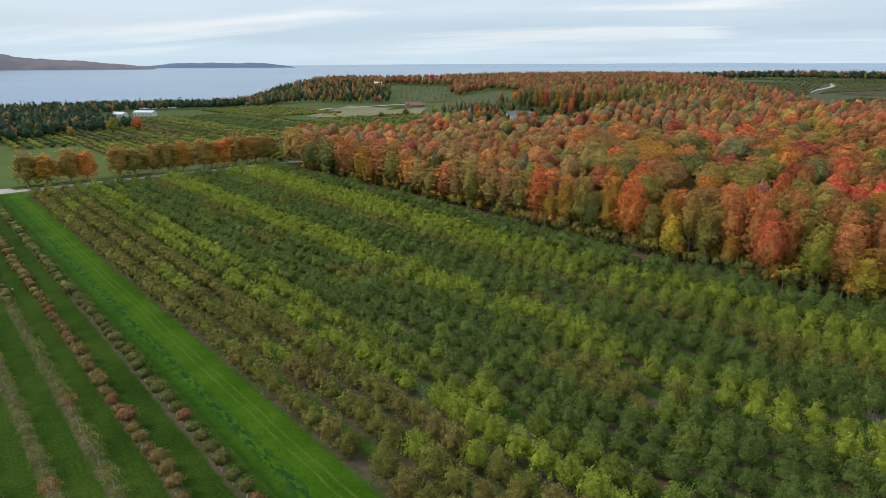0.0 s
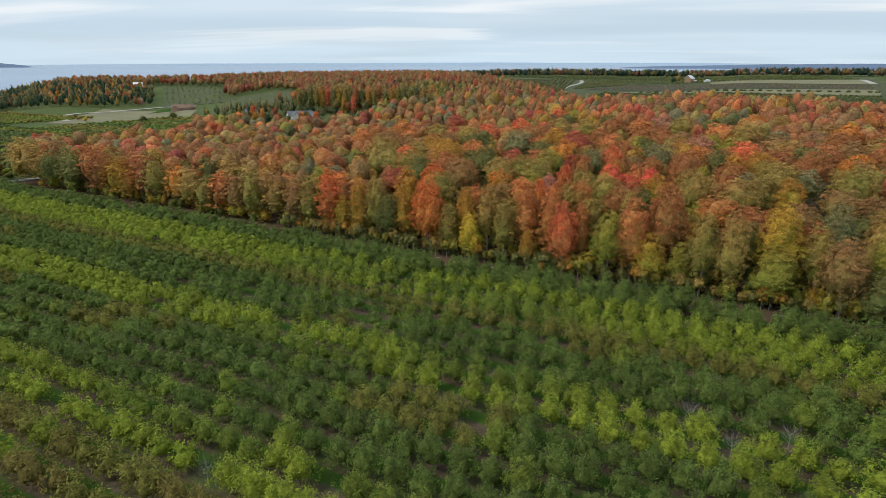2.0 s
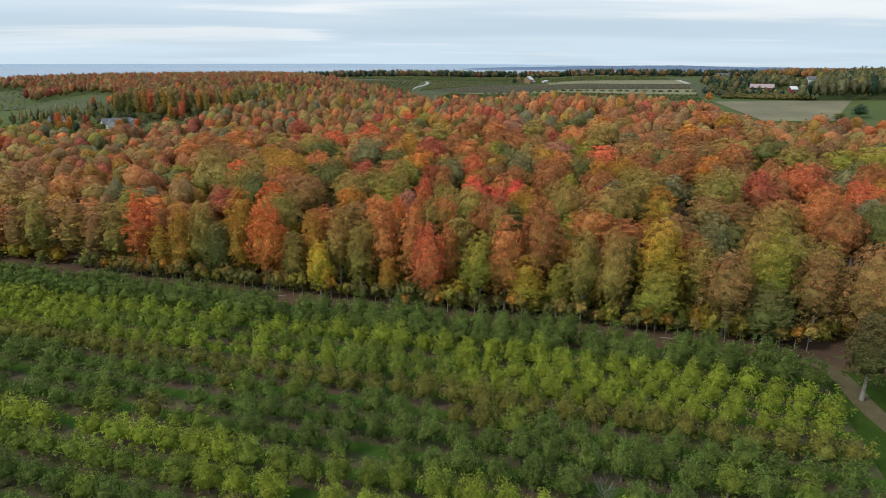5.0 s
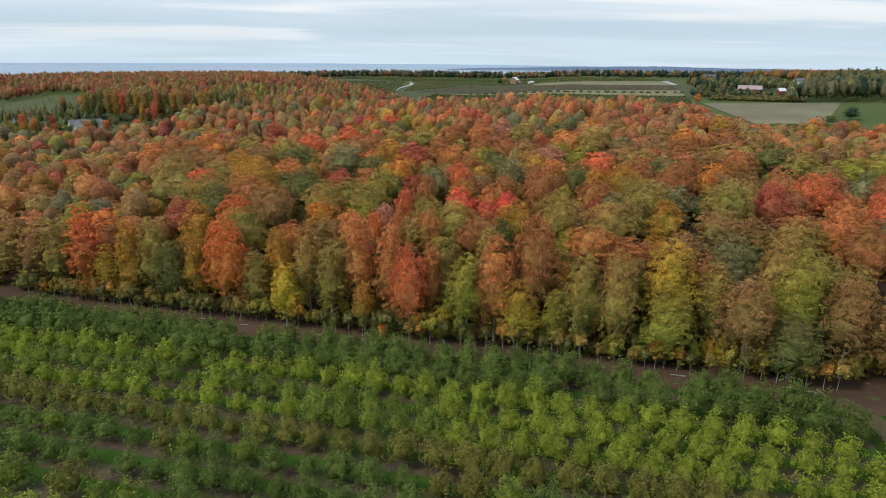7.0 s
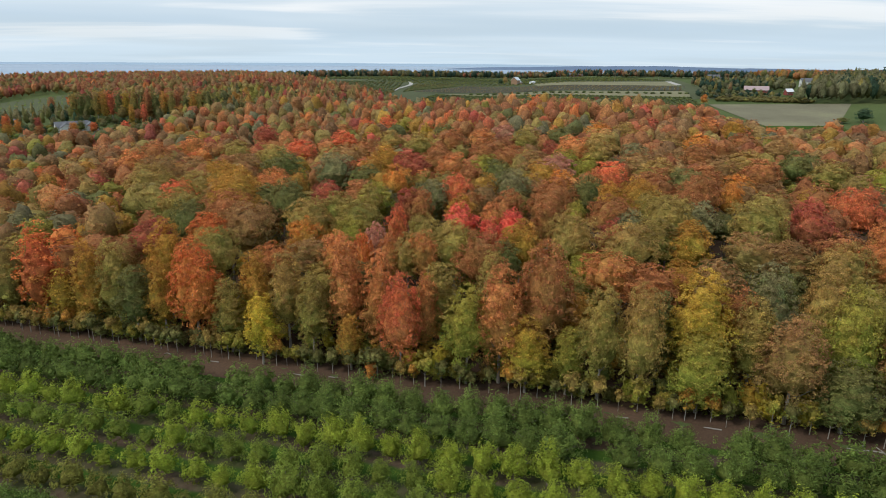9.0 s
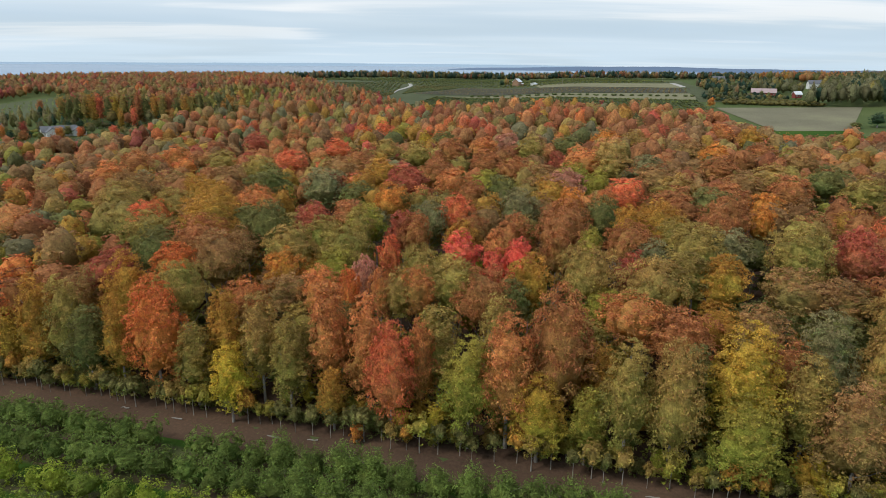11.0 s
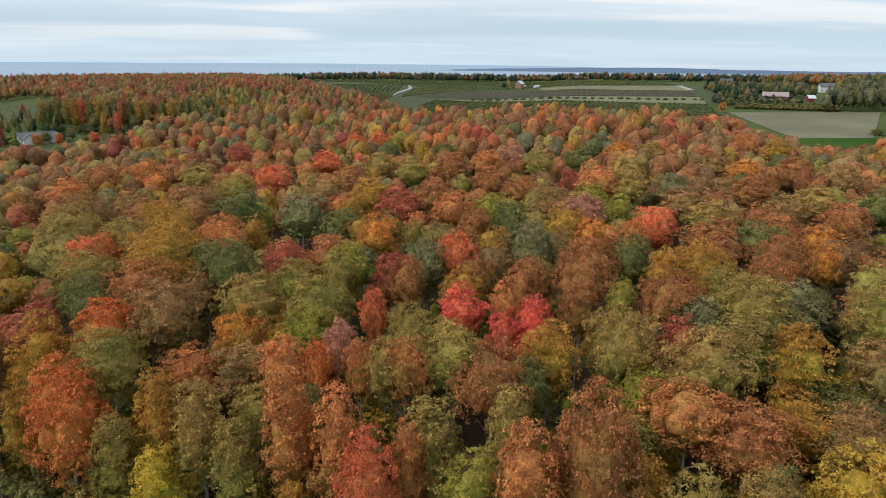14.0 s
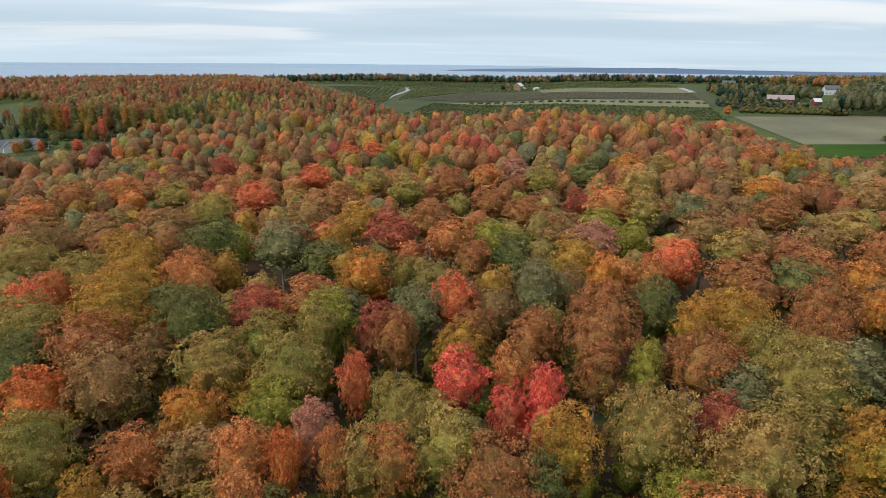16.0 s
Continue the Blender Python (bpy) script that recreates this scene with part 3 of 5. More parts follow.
def mass(rng, H, R, base, level, sprays, size, low=(0.72, 1.0, 0.82), dome=2.3, cone=0.2, clump=1.0, fill=0.62, spiky=0.0, turn=0.5, clumps=110, rough=0.2):
    """A crown of leaf sprays gathered in soft clumps round a dense inner mass; lower and inner leaves take the tint
    low, less turned on maples. Gives corners, quads, triangles and tints.
    """
    half, mid = (H - base) / 2, (H + base) / 2
    seed = rng.uniform(0, 90)

    def egg(z, f):
        wide = np.clip(1 - np.abs(z) ** dome, 0.0, 1) ** 0.5 * (1 - cone * np.clip(z + 0.5, 0, 1.5))
        p = np.column_stack((wide * R * np.cos(f), wide * R * np.sin(f), z * half))
        return p * (1 + rough * 1.5 * swell(p, 0.9 * R, seed) + rough * 0.7 * swell(p, 0.42 * R, seed + 9))[:, None]

    i = np.arange(clumps) + 0.5
    z = np.clip(-0.96 + 1.94 * i / clumps + rng.normal(0, 0.05, clumps), -1, 1)
    C = egg(z, i * 2.39996 + rng.normal(0, 0.4, clumps)) * rng.uniform(0.58, 1.0, (clumps, 1))
    out = C / (np.linalg.norm(C, axis=1, keepdims=True) + 1e-6)
    weight = rng.uniform(0.5, 1.5, clumps) * np.clip(1.1 + 0.5 * z, 0.6, 1.5)
    pick = rng.choice(clumps, sprays, p=weight / weight.sum())
    G = rng.normal(size=(sprays, 3))
    G /= np.linalg.norm(G, axis=1, keepdims=True)
    G[:, 2] = np.abs(G[:, 2]) * np.where(rng.random(sprays) < 0.66, 1, -1)
    P = C[pick] + G * (clump * rng.uniform(0.35, 1.05, sprays) * (0.75 + 0.35 * weight[pick]))[:, None] * np.array([1, 1, 0.9])
    N = 0.6 * G + 0.8 * out[pick] + rng.normal(0, 0.45, P.shape) + np.array([0, 0, 0.35])
    if spiky:
        P[:, 2] += spiky * rng.random(sprays) ** 3
        aim = G * 0.5 + out[pick] * 0.4 + rng.normal(0, 0.35, P.shape) + np.array([0, 0, 0.8])
        V, Q = leaf_sprays(rng, P, N, size * 1.6, 0.5, aim)
    else:
        V, Q = leaf_sprays(rng, P, N, size)
    cv, cf = BALLS[level]
    M = egg(cv[:, 2], np.arctan2(cv[:, 1], cv[:, 0]))
    M *= (fill * (0.8 + 0.45 * billow(M, 1.6 * clump, seed) + rng.normal(0, 0.06, len(M))))[:, None]

    M[:, 2] *= np.where(cv[:, 2] > 0.9, 0.84, 1.0)

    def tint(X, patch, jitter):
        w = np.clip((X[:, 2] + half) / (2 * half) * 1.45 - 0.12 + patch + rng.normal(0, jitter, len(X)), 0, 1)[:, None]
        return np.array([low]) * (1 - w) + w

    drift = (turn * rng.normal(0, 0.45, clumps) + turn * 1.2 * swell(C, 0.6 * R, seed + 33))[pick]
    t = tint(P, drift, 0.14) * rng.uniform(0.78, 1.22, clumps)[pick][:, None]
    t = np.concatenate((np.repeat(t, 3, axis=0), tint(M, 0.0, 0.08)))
    up = np.array([0, 0, mid])
    V = np.concatenate((V, M)) + up
    V[:, 2] = np.maximum(V[:, 2], 0.75 * base)
    return V, np.zeros((0, 4), int), np.concatenate((Q, cf + 3 * sprays)), t


def canopy(rng, H, R, base, level, lobes, buds, sprays, size, low=(0.70, 1.0, 0.82), dome=2.4, cone=0.15, lobe=0.36, turn=0.42, clumps=300, clump=0.5, shrink=0.68):
    """A crown of rounded boughs: leaf sprays gathered in small flat clumps over the hull of many lobes, round a dense inner mass.
    Inner and lower boughs have turned less. Gives corners, quads, triangles and tints."""
    half, mid = (H - base) / 2, (H + base) / 2
    i = np.arange(lobes) + 0.5
    z = np.clip(-0.92 + 1.84 * i / lobes + rng.normal(0, 0.07, lobes), -0.95, 0.95)
    f = i * 2.39996 + rng.normal(0, 0.35, lobes)
    wide = np.clip(1 - np.abs(z) ** dome, 0.03, 1) ** 0.5 * (1 - cone * np.clip(z + 0.5, 0, 1.5))
    rad = lobe * R * rng.uniform(0.6, 1.32, lobes)
    q = np.maximum(wide * R - rad * 0.85, 0.05 * R) * rng.uniform(0.72, 1.14, lobes) * (1 + 0.16 * np.sin(2 * f + rng.uniform(0, 6.3)) + 0.12 * np.sin(3 * f + 4 * z + rng.uniform(0, 6.3)))
    C = np.column_stack((q * np.cos(f), q * np.sin(f), z * (half - 0.75 * rad)))
    turned = turn * rng.normal(0, 0.5, lobes)
    bright = rng.uniform(0.88, 1.13, lobes)
    own = rng.integers(0, lobes, buds)
    g = rng.normal(size=(buds, 3)) + 0.9 * C[own] / (np.linalg.norm(C[own], axis=1, keepdims=True) + 1e-6) + np.array([0, 0, 0.25])
    g /= np.linalg.norm(g, axis=1, keepdims=True)
    small = rad[own] * rng.uniform(0.30, 0.52, buds)
    C = np.concatenate((C, C[own] + g * (rad[own] * rng.uniform(0.72, 0.98, buds))[:, None]))
    rad = np.concatenate((rad, small))
    turned = np.concatenate((turned, turned[own] + turn * rng.normal(0, 0.22, buds)))
    bright = np.concatenate((bright, bright[own] * rng.uniform(0.9, 1.1, buds)))
    cv, cf = BALLS[level]
    D = cv * np.array([R, R, half])
    D = D + rng.normal(0, 0.01 * R, D.shape)
    D /= np.linalg.norm(D, axis=1, keepdims=True)
    along = D @ C.T
    disc = rad[None] ** 2 - (C ** 2).sum(1)[None] + along ** 2
    reach = np.where(disc > 0, along + np.sqrt(np.maximum(disc, 0)), 0.0)
    who = reach.argmax(1)
    floor_ = 0.52 / np.sqrt((D[:, 0] / R) ** 2 + (D[:, 1] / R) ** 2 + (D[:, 2] / half) ** 2)
    M = D * np.maximum(reach.max(1), floor_)[:, None] * rng.uniform(0.965, 1.035, (len(D), 1))
    A, B, E = M[cf[:, 0]], M[cf[:, 1]], M[cf[:, 2]]
    n = np.cross(B - A, E - A)
    area = np.linalg.norm(n, axis=1)
    n = n / (area[:, None] + 1e-9)
    up = np.clip((A[:, 2] + half) / (2 * half), 0, 1)
    w = area * (0.35 + 0.8 * up + 0.6 * np.clip(n[:, 2], 0, 1))
    face = rng.choice(len(cf), clumps, p=w / w.sum())
    a, b = rng.random((2, clumps))
    a, b = np.where(a + b > 1, 1 - a, a), np.where(a + b > 1, 1 - b, b)
    K = (A[face] + a[:, None] * (B - A)[face] + b[:, None] * (E - A)[face]) * (1 - 0.3 * rng.random(clumps) ** 1.6)[:, None] + n[face] * (clump * rng.uniform(-0.4, 0.3, clumps))[:, None]
    big = rng.uniform(0.6, 1.35, clumps)
    pick = rng.choice(clumps, sprays, p=big ** 2 / (big ** 2).sum())
    G = rng.normal(size=(sprays, 3))
    G = G / np.linalg.norm(G, axis=1, keepdims=True) + 0.7 * n[face][pick] + np.array([0, 0, 0.2])
    G /= np.linalg.norm(G, axis=1, keepdims=True)
    P = K[pick] + G * (clump * big[pick] * rng.uniform(0.45, 1.1, sprays))[:, None] * np.array([1.15, 1.15, 0.7])
    V, Q = leaf_sprays(rng, P, 0.7 * G + 0.5 * n[face][pick] + rng.normal(0, 0.45, P.shape) + np.array([0, 0, 0.3]), size)
    shine = rng.uniform(0.8, 1.2, clumps)
    drift = turn * rng.normal(0, 0.5, clumps)
    of = who[cf[face, 0]][pick]
    M = M * (shrink * rng.uniform(0.88, 1.08, (len(M), 1)))

    def tint(X, k, extra):
        w = np.clip((X[:, 2] + half) / (2 * half) * 1.35 - 0.05 + turned[k] + extra, 0, 1)[:, None]
        return (np.array([low]) * (1 - w) + w) * bright[k][:, None]

    t = np.concatenate((np.repeat(tint(P, of, drift[pick] + rng.normal(0, 0.08, sprays)) * shine[pick][:, None], 3, axis=0), tint(M, who, -0.25)))
    V = np.concatenate((V, M)) + np.array([0, 0, mid])
    return V, np.zeros((0, 4), int), np.concatenate((Q, cf + 3 * sprays)), t


def limbs(rng, H, R, thick, first, count, lean=0.0):
    """A tapered, slightly bent trunk with rising limbs."""
    top = H * 0.8
    zs = np.linspace(0, 1, 7)
    bend = np.column_stack((lean * zs + 0.12 * thick * rng.normal(0, 1, 7).cumsum(), 0.12 * thick * rng.normal(0, 1, 7).cumsum(), zs * top))
    bend[0, :2] = 0
    pieces = [tube(bend, thick * np.array([1.5, 1.05, 0.9, 0.75, 0.55, 0.35, 0.12]), 6)]
    for i in range(count):
        h = first + (0.85 - first) * (i + rng.random() * 0.6) / count
        z0 = h * top
        p0 = np.array([np.interp(z0, bend[:, 2], bend[:, 0]), np.interp(z0, bend[:, 2], bend[:, 1]), z0])
        f, ln = i * 2.4 + rng.uniform(-0.4, 0.4), R * rng.uniform(0.6, 0.95) * (1.15 - 0.5 * h)
        d = np.array([math.cos(f), math.sin(f), 0])
        pts = np.array([p0, p0 + d * ln * 0.45 + [0, 0, ln * 0.4], p0 + d * ln * 0.9 + [0, 0, ln * 0.95]])
        pieces.append(tube(pts, thick * np.array([0.42, 0.28, 0.08]), 4))
    return joined(pieces)


def twigs(rng, H, R, thick, count=26):
    """A leafless crown: trunk, limbs and fine branches."""
    pieces = [limbs(rng, H, R, thick, 0.25, 8)]
    for i in range(count * 3):
        f, h = rng.uniform(0, 6.28), rng.uniform(0.35, 0.85)
        d = np.array([math.cos(f), math.sin(f), 0])
        p0 = np.array([0, 0, H * h]) + d * R * rng.uniform(0.1, 0.5)
        ln = R * rng.uniform(0.35, 0.65)
        p1 = p0 + d * ln * 0.5 + np.array([0, 0, ln * 0.6]) + rng.normal(0, 0.1 * R, 3)
        p2 = p1 + d * ln * 0.25 + np.array([0, 0, ln * 0.5]) + rng.normal(0, 0.1 * R, 3)
        pieces.append(tube(np.array([p0, p1, p2]), thick * np.array([0.16, 0.1, 0.03]), 3))
    return joined(pieces)


LEAVES = {
    "scarlet": (0.598, 0.112, 0.075), "red": (0.54, 0.141, 0.0616), "crimson": (0.357, 0.0892, 0.052), "orangered": (0.525, 0.149, 0.0458),
    "orange": (0.50, 0.192, 0.044), "salmon": (0.475, 0.178, 0.062), "amber": (0.385, 0.190, 0.037), "gold": (0.396, 0.238, 0.038),
    "yellow": (0.521, 0.335, 0.045), "lime": (0.285, 0.228, 0.042), "olive": (0.294, 0.199, 0.054), "green": (0.159, 0.141, 0.044),
    "greygreen": (0.207, 0.17, 0.075), "tan": (0.343, 0.206, 0.062), "brown": (0.304, 0.158, 0.06), "rust": (0.345, 0.132, 0.0493),
    "rose": (0.386, 0.16, 0.105), "pine": (0.045, 0.075, 0.038),
}
WORDS = {
    "scarlet": "blazing scarlet", "red": "bright red", "crimson": "dark crimson", "orangered": "flaming orange-red", "orange": "clear orange", "salmon": "salmon-orange",
    "amber": "amber and orange", "gold": "golden yellow", "yellow": "soft yellow", "lime": "yellow-green", "olive": "olive green turning brown", "green": "still green",
    "greygreen": "grey-green", "tan": "tan-brown", "brown": "dull brown", "rust": "rust-red", "rose": "pinkish brown", "pine": "dark green",
}
# trees of the wood's edge: u, n, height, crown radius
EDGE = {
    "brown": [(148, 159.8, 17, 4.2), (-1.5, 160, 17.3, 5)],
    "orangered": [(134, 160, 22, 4.8), (99, 160, 22.4, 5.1)],
    "olive": [(142, 160, 18.5, 4.2), (117, 160.6, 20.9, 3.7), (92, 159.8, 14.9, 3.4), (75.5, 160, 16.6, 3.3), (45, 168, 20.8, 3.7), (26, 160, 19.3, 4.1), (3.5, 163.5, 19, 3.6)],
    "gold": [(129, 159.4, 14.2, 3.3), (37.5, 159, 13.7, 4), (11, 164.5, 21.3, 5.6)],
    "amber": [(123, 160.4, 19.3, 3.8), (106.5, 160.4, 17.6, 2.9), (89, 164, 18.9, 3.3), (68, 159, 11.2, 2.5)],
    "green": [(112, 159.5, 15.7, 3.6), (-9, 159.5, 12.5, 5.2), (17, 166, 17, 3.4)],
    "yellow": [(84, 156.9, 14.6, 2.9)],
    "tan": [(81, 161.6, 20.4, 3.6), (20, 160, 21.4, 4.1), (-8, 171.5, 21.5, 4.6)],
    "salmon": [(70, 163, 22.4, 3.7), (64, 163, 21.2, 3.7), (55.5, 163, 19.3, 2.6)],
    "red": [(59, 159.4, 18.9, 4)],
    "lime": [(47.5, 159.6, 17.4, 4.2), (31, 160, 12.4, 2.7), (11, 159.8, 14.8, 5), (-10, 164, 21.6, 5)],
    "rust": [(35.5, 165, 24, 5.4)],
    "greygreen": [(0, 171, 21.5, 4.5)],
}
# trees of the wood's inside: u, n, crown radius
INNER = {
    "scarlet": [(56, 191, 3.6), (45, 187, 2.3), (49, 187, 2.2), (45, 190, 2.7)],
    "crimson": [(92, 203, 4), (71, 202, 3.2), (25, 190, 3.1)],
    "red": [(62, 212, 3.6), (69, 188, 2.2), (130, 197, 3.4)],
    "orange": [(85, 177, 3)],
    "lime": [(80, 204, 3.9), (33, 200, 2.4)],
    "greygreen": [(67, 208, 4)],
    "salmon": [(109, 212, 3.5), (66, 175, 2.2), (50, 195, 2.8), (76, 173, 3.4), (60, 176, 2.7)],
    "amber": [(112, 196, 5.5), (42, 181, 3.6), (20, 214, 4.9), (58, 200, 3.2), (11, 188, 3.6), (117, 203, 5.8), (26, 211, 3.1)],
    "brown": [(100, 180, 5.5)],
    "tan": [(89, 188, 4.6), (33, 186, 4.4), (23, 183, 5.5), (63, 176, 3.1)],
    "olive": [(78, 189, 4.8), (61, 184, 4.4), (54, 178, 3.8), (14, 199, 5.5), (99, 168, 4.3), (16, 206, 4.8), (123, 191, 5.8), (134, 212, 5.5), (86, 196, 3.9), (79, 198, 3)],
    "rose": [(70, 178, 2.9)],
    "rust": [(26, 200, 4), (39, 206, 4.8), (48, 205, 3.4), (39, 197, 2.9), (108, 186, 5.6), (25, 205, 4.2), (9, 213, 4.2), (39, 214, 5.4), (57, 206, 3), (67, 199, 2.9)],
    "green": [(44, 176, 2.7), (115, 182, 4.6), (99, 197, 4.7)],
    "orangered": [(106, 175, 3.9), (71, 173, 2)],
}
# trees further in
DEEPER = {
    "crimson": [(-13, 203, 4.0), (47, 294, 3.7), (7, 406, 4.8), (168, 303, 3.8), (85, 248, 5.7), (186, 339, 5.8)],
    "red": [(-27, 220, 4.6), (-35, 201, 4.2), (26, 243, 4.9), (141, 285, 5.8), (140, 325, 5.8), (140, 383, 5.8)],
    "orange": [(-2, 226, 2.8), (80, 220, 4), (39, 235, 3.3), (-7, 245, 4.1), (102, 384, 4.4), (-6, 323, 5.8), (32, 366, 5.8)],
    "lime": [(-46, 256, 5.6), (-55, 258, 5.6), (63, 253, 4.4), (132, 383, 5), (33, 262, 3.8), (40, 268, 5.4)],
    "greygreen": [(50, 223, 4.8), (103, 232, 5.5), (18, 296, 5.3)],
    "salmon": [(-27, 199, 4.4), (-22, 187, 4.2), (31, 234, 3.1), (114, 217, 4.6), (39, 286, 5.8), (71, 245, 4.8), (193, 257, 5.8), (194, 293, 5.8), (79, 327, 5.8), (-19, 397, 5.8)],
    "amber": [(125, 216, 4.8), (134, 225, 5.8), (97, 260, 5.6), (-29, 385, 5.8)],
    "brown": [(17, 270, 5.8), (48, 261, 5.8), (111, 261, 5.8), (144, 251, 5.8), (159, 244, 5.8), (160, 229, 5.8), (1, 340, 5.8), (-5, 267, 5.8), (-32, 315, 5.8)],
    "tan": [(-14, 183, 4.2), (13, 255, 5.8), (30, 283, 5.8), (154, 217, 5.8), (114, 313, 5.8), (31, 321, 5.8), (-15, 280, 5.8), (20, 370, 5.8)],
    "olive": [(-3, 200, 5.0), (-35, 264, 5.4), (74, 224, 3.1), (142, 266, 5.8), (168, 285, 5.8), (96, 295, 5.8), (59, 322, 5.8)],
    "rose": [(42, 252, 5.5), (71, 340, 5.8)],
    "rust": [(-15, 258, 5.4), (-43, 221, 4.5), (-25, 179, 4.8), (3, 239, 5.5), (64, 237, 3.9), (15, 237, 5.8), (6, 223, 4.6), (59, 279, 5.2), (70, 288, 5.8), (80, 262, 5.5), (114, 286, 5.8), (174, 353, 5.8), (201, 279, 5.8), (158, 367, 5.8), (85, 305, 5.8), (-3, 293, 5.8), (-25, 338, 5.8)],
    "green": [(-29, 276, 5.6), (-33, 181, 4.3), (31, 218, 4.2), (111, 381, 4.4), (118, 231, 5.7), (93, 230, 4.6), (57, 239, 4.5), (8, 233, 5), (47, 336, 5.8), (100, 349, 5.8)],
    "gold": [(113, 362, 3.6)],
    "orangered": [(149, 378, 4.9)],
}
rng = np.random.default_rng(11)
H0, R0 = 20.0, 4.0  # the model trees' height and crown radius
MODEL_HERO_EDGE = [(canopy(rng, H0, R0, (2.2, 3.6, 1.6)[i % 3], 3, 46, 120, 6800, 0.148, dome=2.5, cone=0.34, lobe=0.40, clumps=420, clump=0.56), limbs(rng, H0, R0, 0.24, 0.3, 5)) for i in range(6)]
MODEL_HERO = [(canopy(rng, H0, R0, 10.0, 3, 17, 80, 4900, 0.146, dome=2.1, cone=0.0, lobe=0.46, clumps=270, clump=0.54), limbs(rng, H0, R0, 0.22, 0.45, 5)) for _ in range(8)]
R_BROAD = 5.8  # crown radius of the broad model trees
MODEL_BROAD_EDGE = [(canopy(rng, H0, R_BROAD, (2.2, 3.4, 1.6)[i % 3], 3, 54, 160, 9000, 0.156, dome=2.4, cone=0.32, lobe=0.38, clumps=540, clump=0.62), limbs(rng, H0, R_BROAD, 0.28, 0.3, 6)) for i in range(4)]
MODEL_BROAD = [(canopy(rng, H0, R_BROAD, 9.0, 3, 24, 110, 6800, 0.152, dome=2.0, cone=0.0, lobe=0.42, clumps=380, clump=0.6), limbs(rng, H0, R_BROAD, 0.26, 0.45, 6)) for _ in range(4)]
MODEL_EDGE = [(canopy(rng, H0, R0, 1.2, 3, 40, 90, 2600, 0.19, dome=2.5, cone=0.28, lobe=0.40, clumps=200, clump=0.6), limbs(rng, H0, R0, 0.24, 0.3, 5)) for _ in range(6)]
MODEL_WOOD = [(canopy(rng, H0, R0, 10.0, 2, 17, 70, 3200, 0.168, dome=2.0, cone=0.0, lobe=0.46, clumps=190, clump=0.58), limbs(rng, H0, R0, 0.22, 0.45, 5)) for _ in range(6)]
MODEL_MID = [canopy(rng, H0, R0, 8.5, 2, 14, 40, 560, 0.25, dome=2.0, cone=0.0, lobe=0.47, turn=0.25, clumps=100, clump=0.5, shrink=0.82) for _ in range(8)]
MODEL_CORNER = [canopy(rng, H0, R0, 8.5, 2, 17, 70, 1400, 0.19, dome=2.0, cone=0.0, lobe=0.44, turn=0.25, clumps=170, clump=0.5, shrink=0.78) for _ in range(6)]
MODEL_MID_EDGE = [canopy(rng, H0, R0, 1.8, 2, 34, 80, 950, 0.31, dome=2.5, cone=0.26, lobe=0.42, clumps=130, clump=0.7) for _ in range(5)]
MODEL_FAR = [canopy(rng, H0, R0, 8.5, 2, 13, 16, 150, 0.34, low=(0.78, 0.98, 0.9), dome=2.0, cone=0.0, lobe=0.48, turn=0.25, clumps=40, clump=0.6, shrink=0.84) for _ in range(8)]
MODEL_HILL = [canopy(rng, H0, R0, 1.5, 1, 16, 10, 80, 0.58, low=(0.84, 0.97, 0.92), dome=2.2, cone=0.1, lobe=0.46, turn=0.25, clumps=26, clump=0.85, shrink=0.8) for _ in range(8)]
MODEL_PINE = [crown(rng, H0, R0 * 0.85, 1.0, 9, 30, 1.0, low=(0.9, 0.95, 1.0), dome=3.0, core=1, fill=0.85, cone=0.8) for _ in range(3)]


def as_things(models):
    """Mesh data for model trees that many tree objects share."""
    made = []
    for (V, Q, F, T), (lv, lq) in models:
        made.append((raw_mesh("crown", V, Q, F, LEAF, T, True), raw_mesh("trunk", lv, lq, [], BARK)))
    return made


DATA_EDGE, DATA_WOOD = as_things(MODEL_EDGE), as_things(MODEL_WOOD)
DATA_HERO_EDGE, DATA_HERO = as_things(MODEL_HERO_EDGE), as_things(MODEL_HERO)
DATA_BROAD_EDGE, DATA_BROAD = as_things(MODEL_BROAD_EDGE), as_things(MODEL_BROAD)


def tree_thing(name, data, x, y, H, R, colour, label, category="tree", group="", turn=0.0, base_h=H0, base_r=R0):
    ob = new(name)
    ob.empty_display_size = 0.5
    ob.matrix_basis = Matrix.Translation((x, y, float(land(x, y)) - 0.05)) @ Matrix.Rotation(turn, 4, "Z") @ Matrix.Diagonal((R / base_r, R / base_r, H / base_h, 1))
    cr, tr = new("crown", data[0]), new("trunk", data[1])
    cr.parent = tr.parent = ob
    cr.color = (*colour, 1)
    return tagged(ob, label, category, group)


def many(name, models, places, material, label, category):
    """One mesh of many far trees. places: x, y, height, radius, colour."""
    VV, QQ, FF, TT, c = [], [], [], [], 0
    r = np.random.default_rng(len(places))
    P = np.array([p[:4] for p in places], float)
    Z = land(P[:, 0], P[:, 1]) - 0.3
    for i, p in enumerate(places):
        V, Q, F, T = models[int(r.integers(len(models)))]
        f = r.uniform(0, 6.283)
        k, h = p[3] / R0, p[2] / H0
        cs, sn = math.cos(f) * k, math.sin(f) * k
        VV.append(np.column_stack((V[:, 0] * cs - V[:, 1] * sn + p[0], V[:, 0] * sn + V[:, 1] * cs + p[1], V[:, 2] * h + Z[i])))
        QQ.append(Q + c)
        FF.append(F + c)
        TT.append(T * np.array(p[4]))
        c += len(V)
    me = raw_mesh(name, np.concatenate(VV), np.concatenate(QQ), np.concatenate(FF), material, np.concatenate(TT), True)
    return tagged(new(name, me), label, category, kind="stuff")


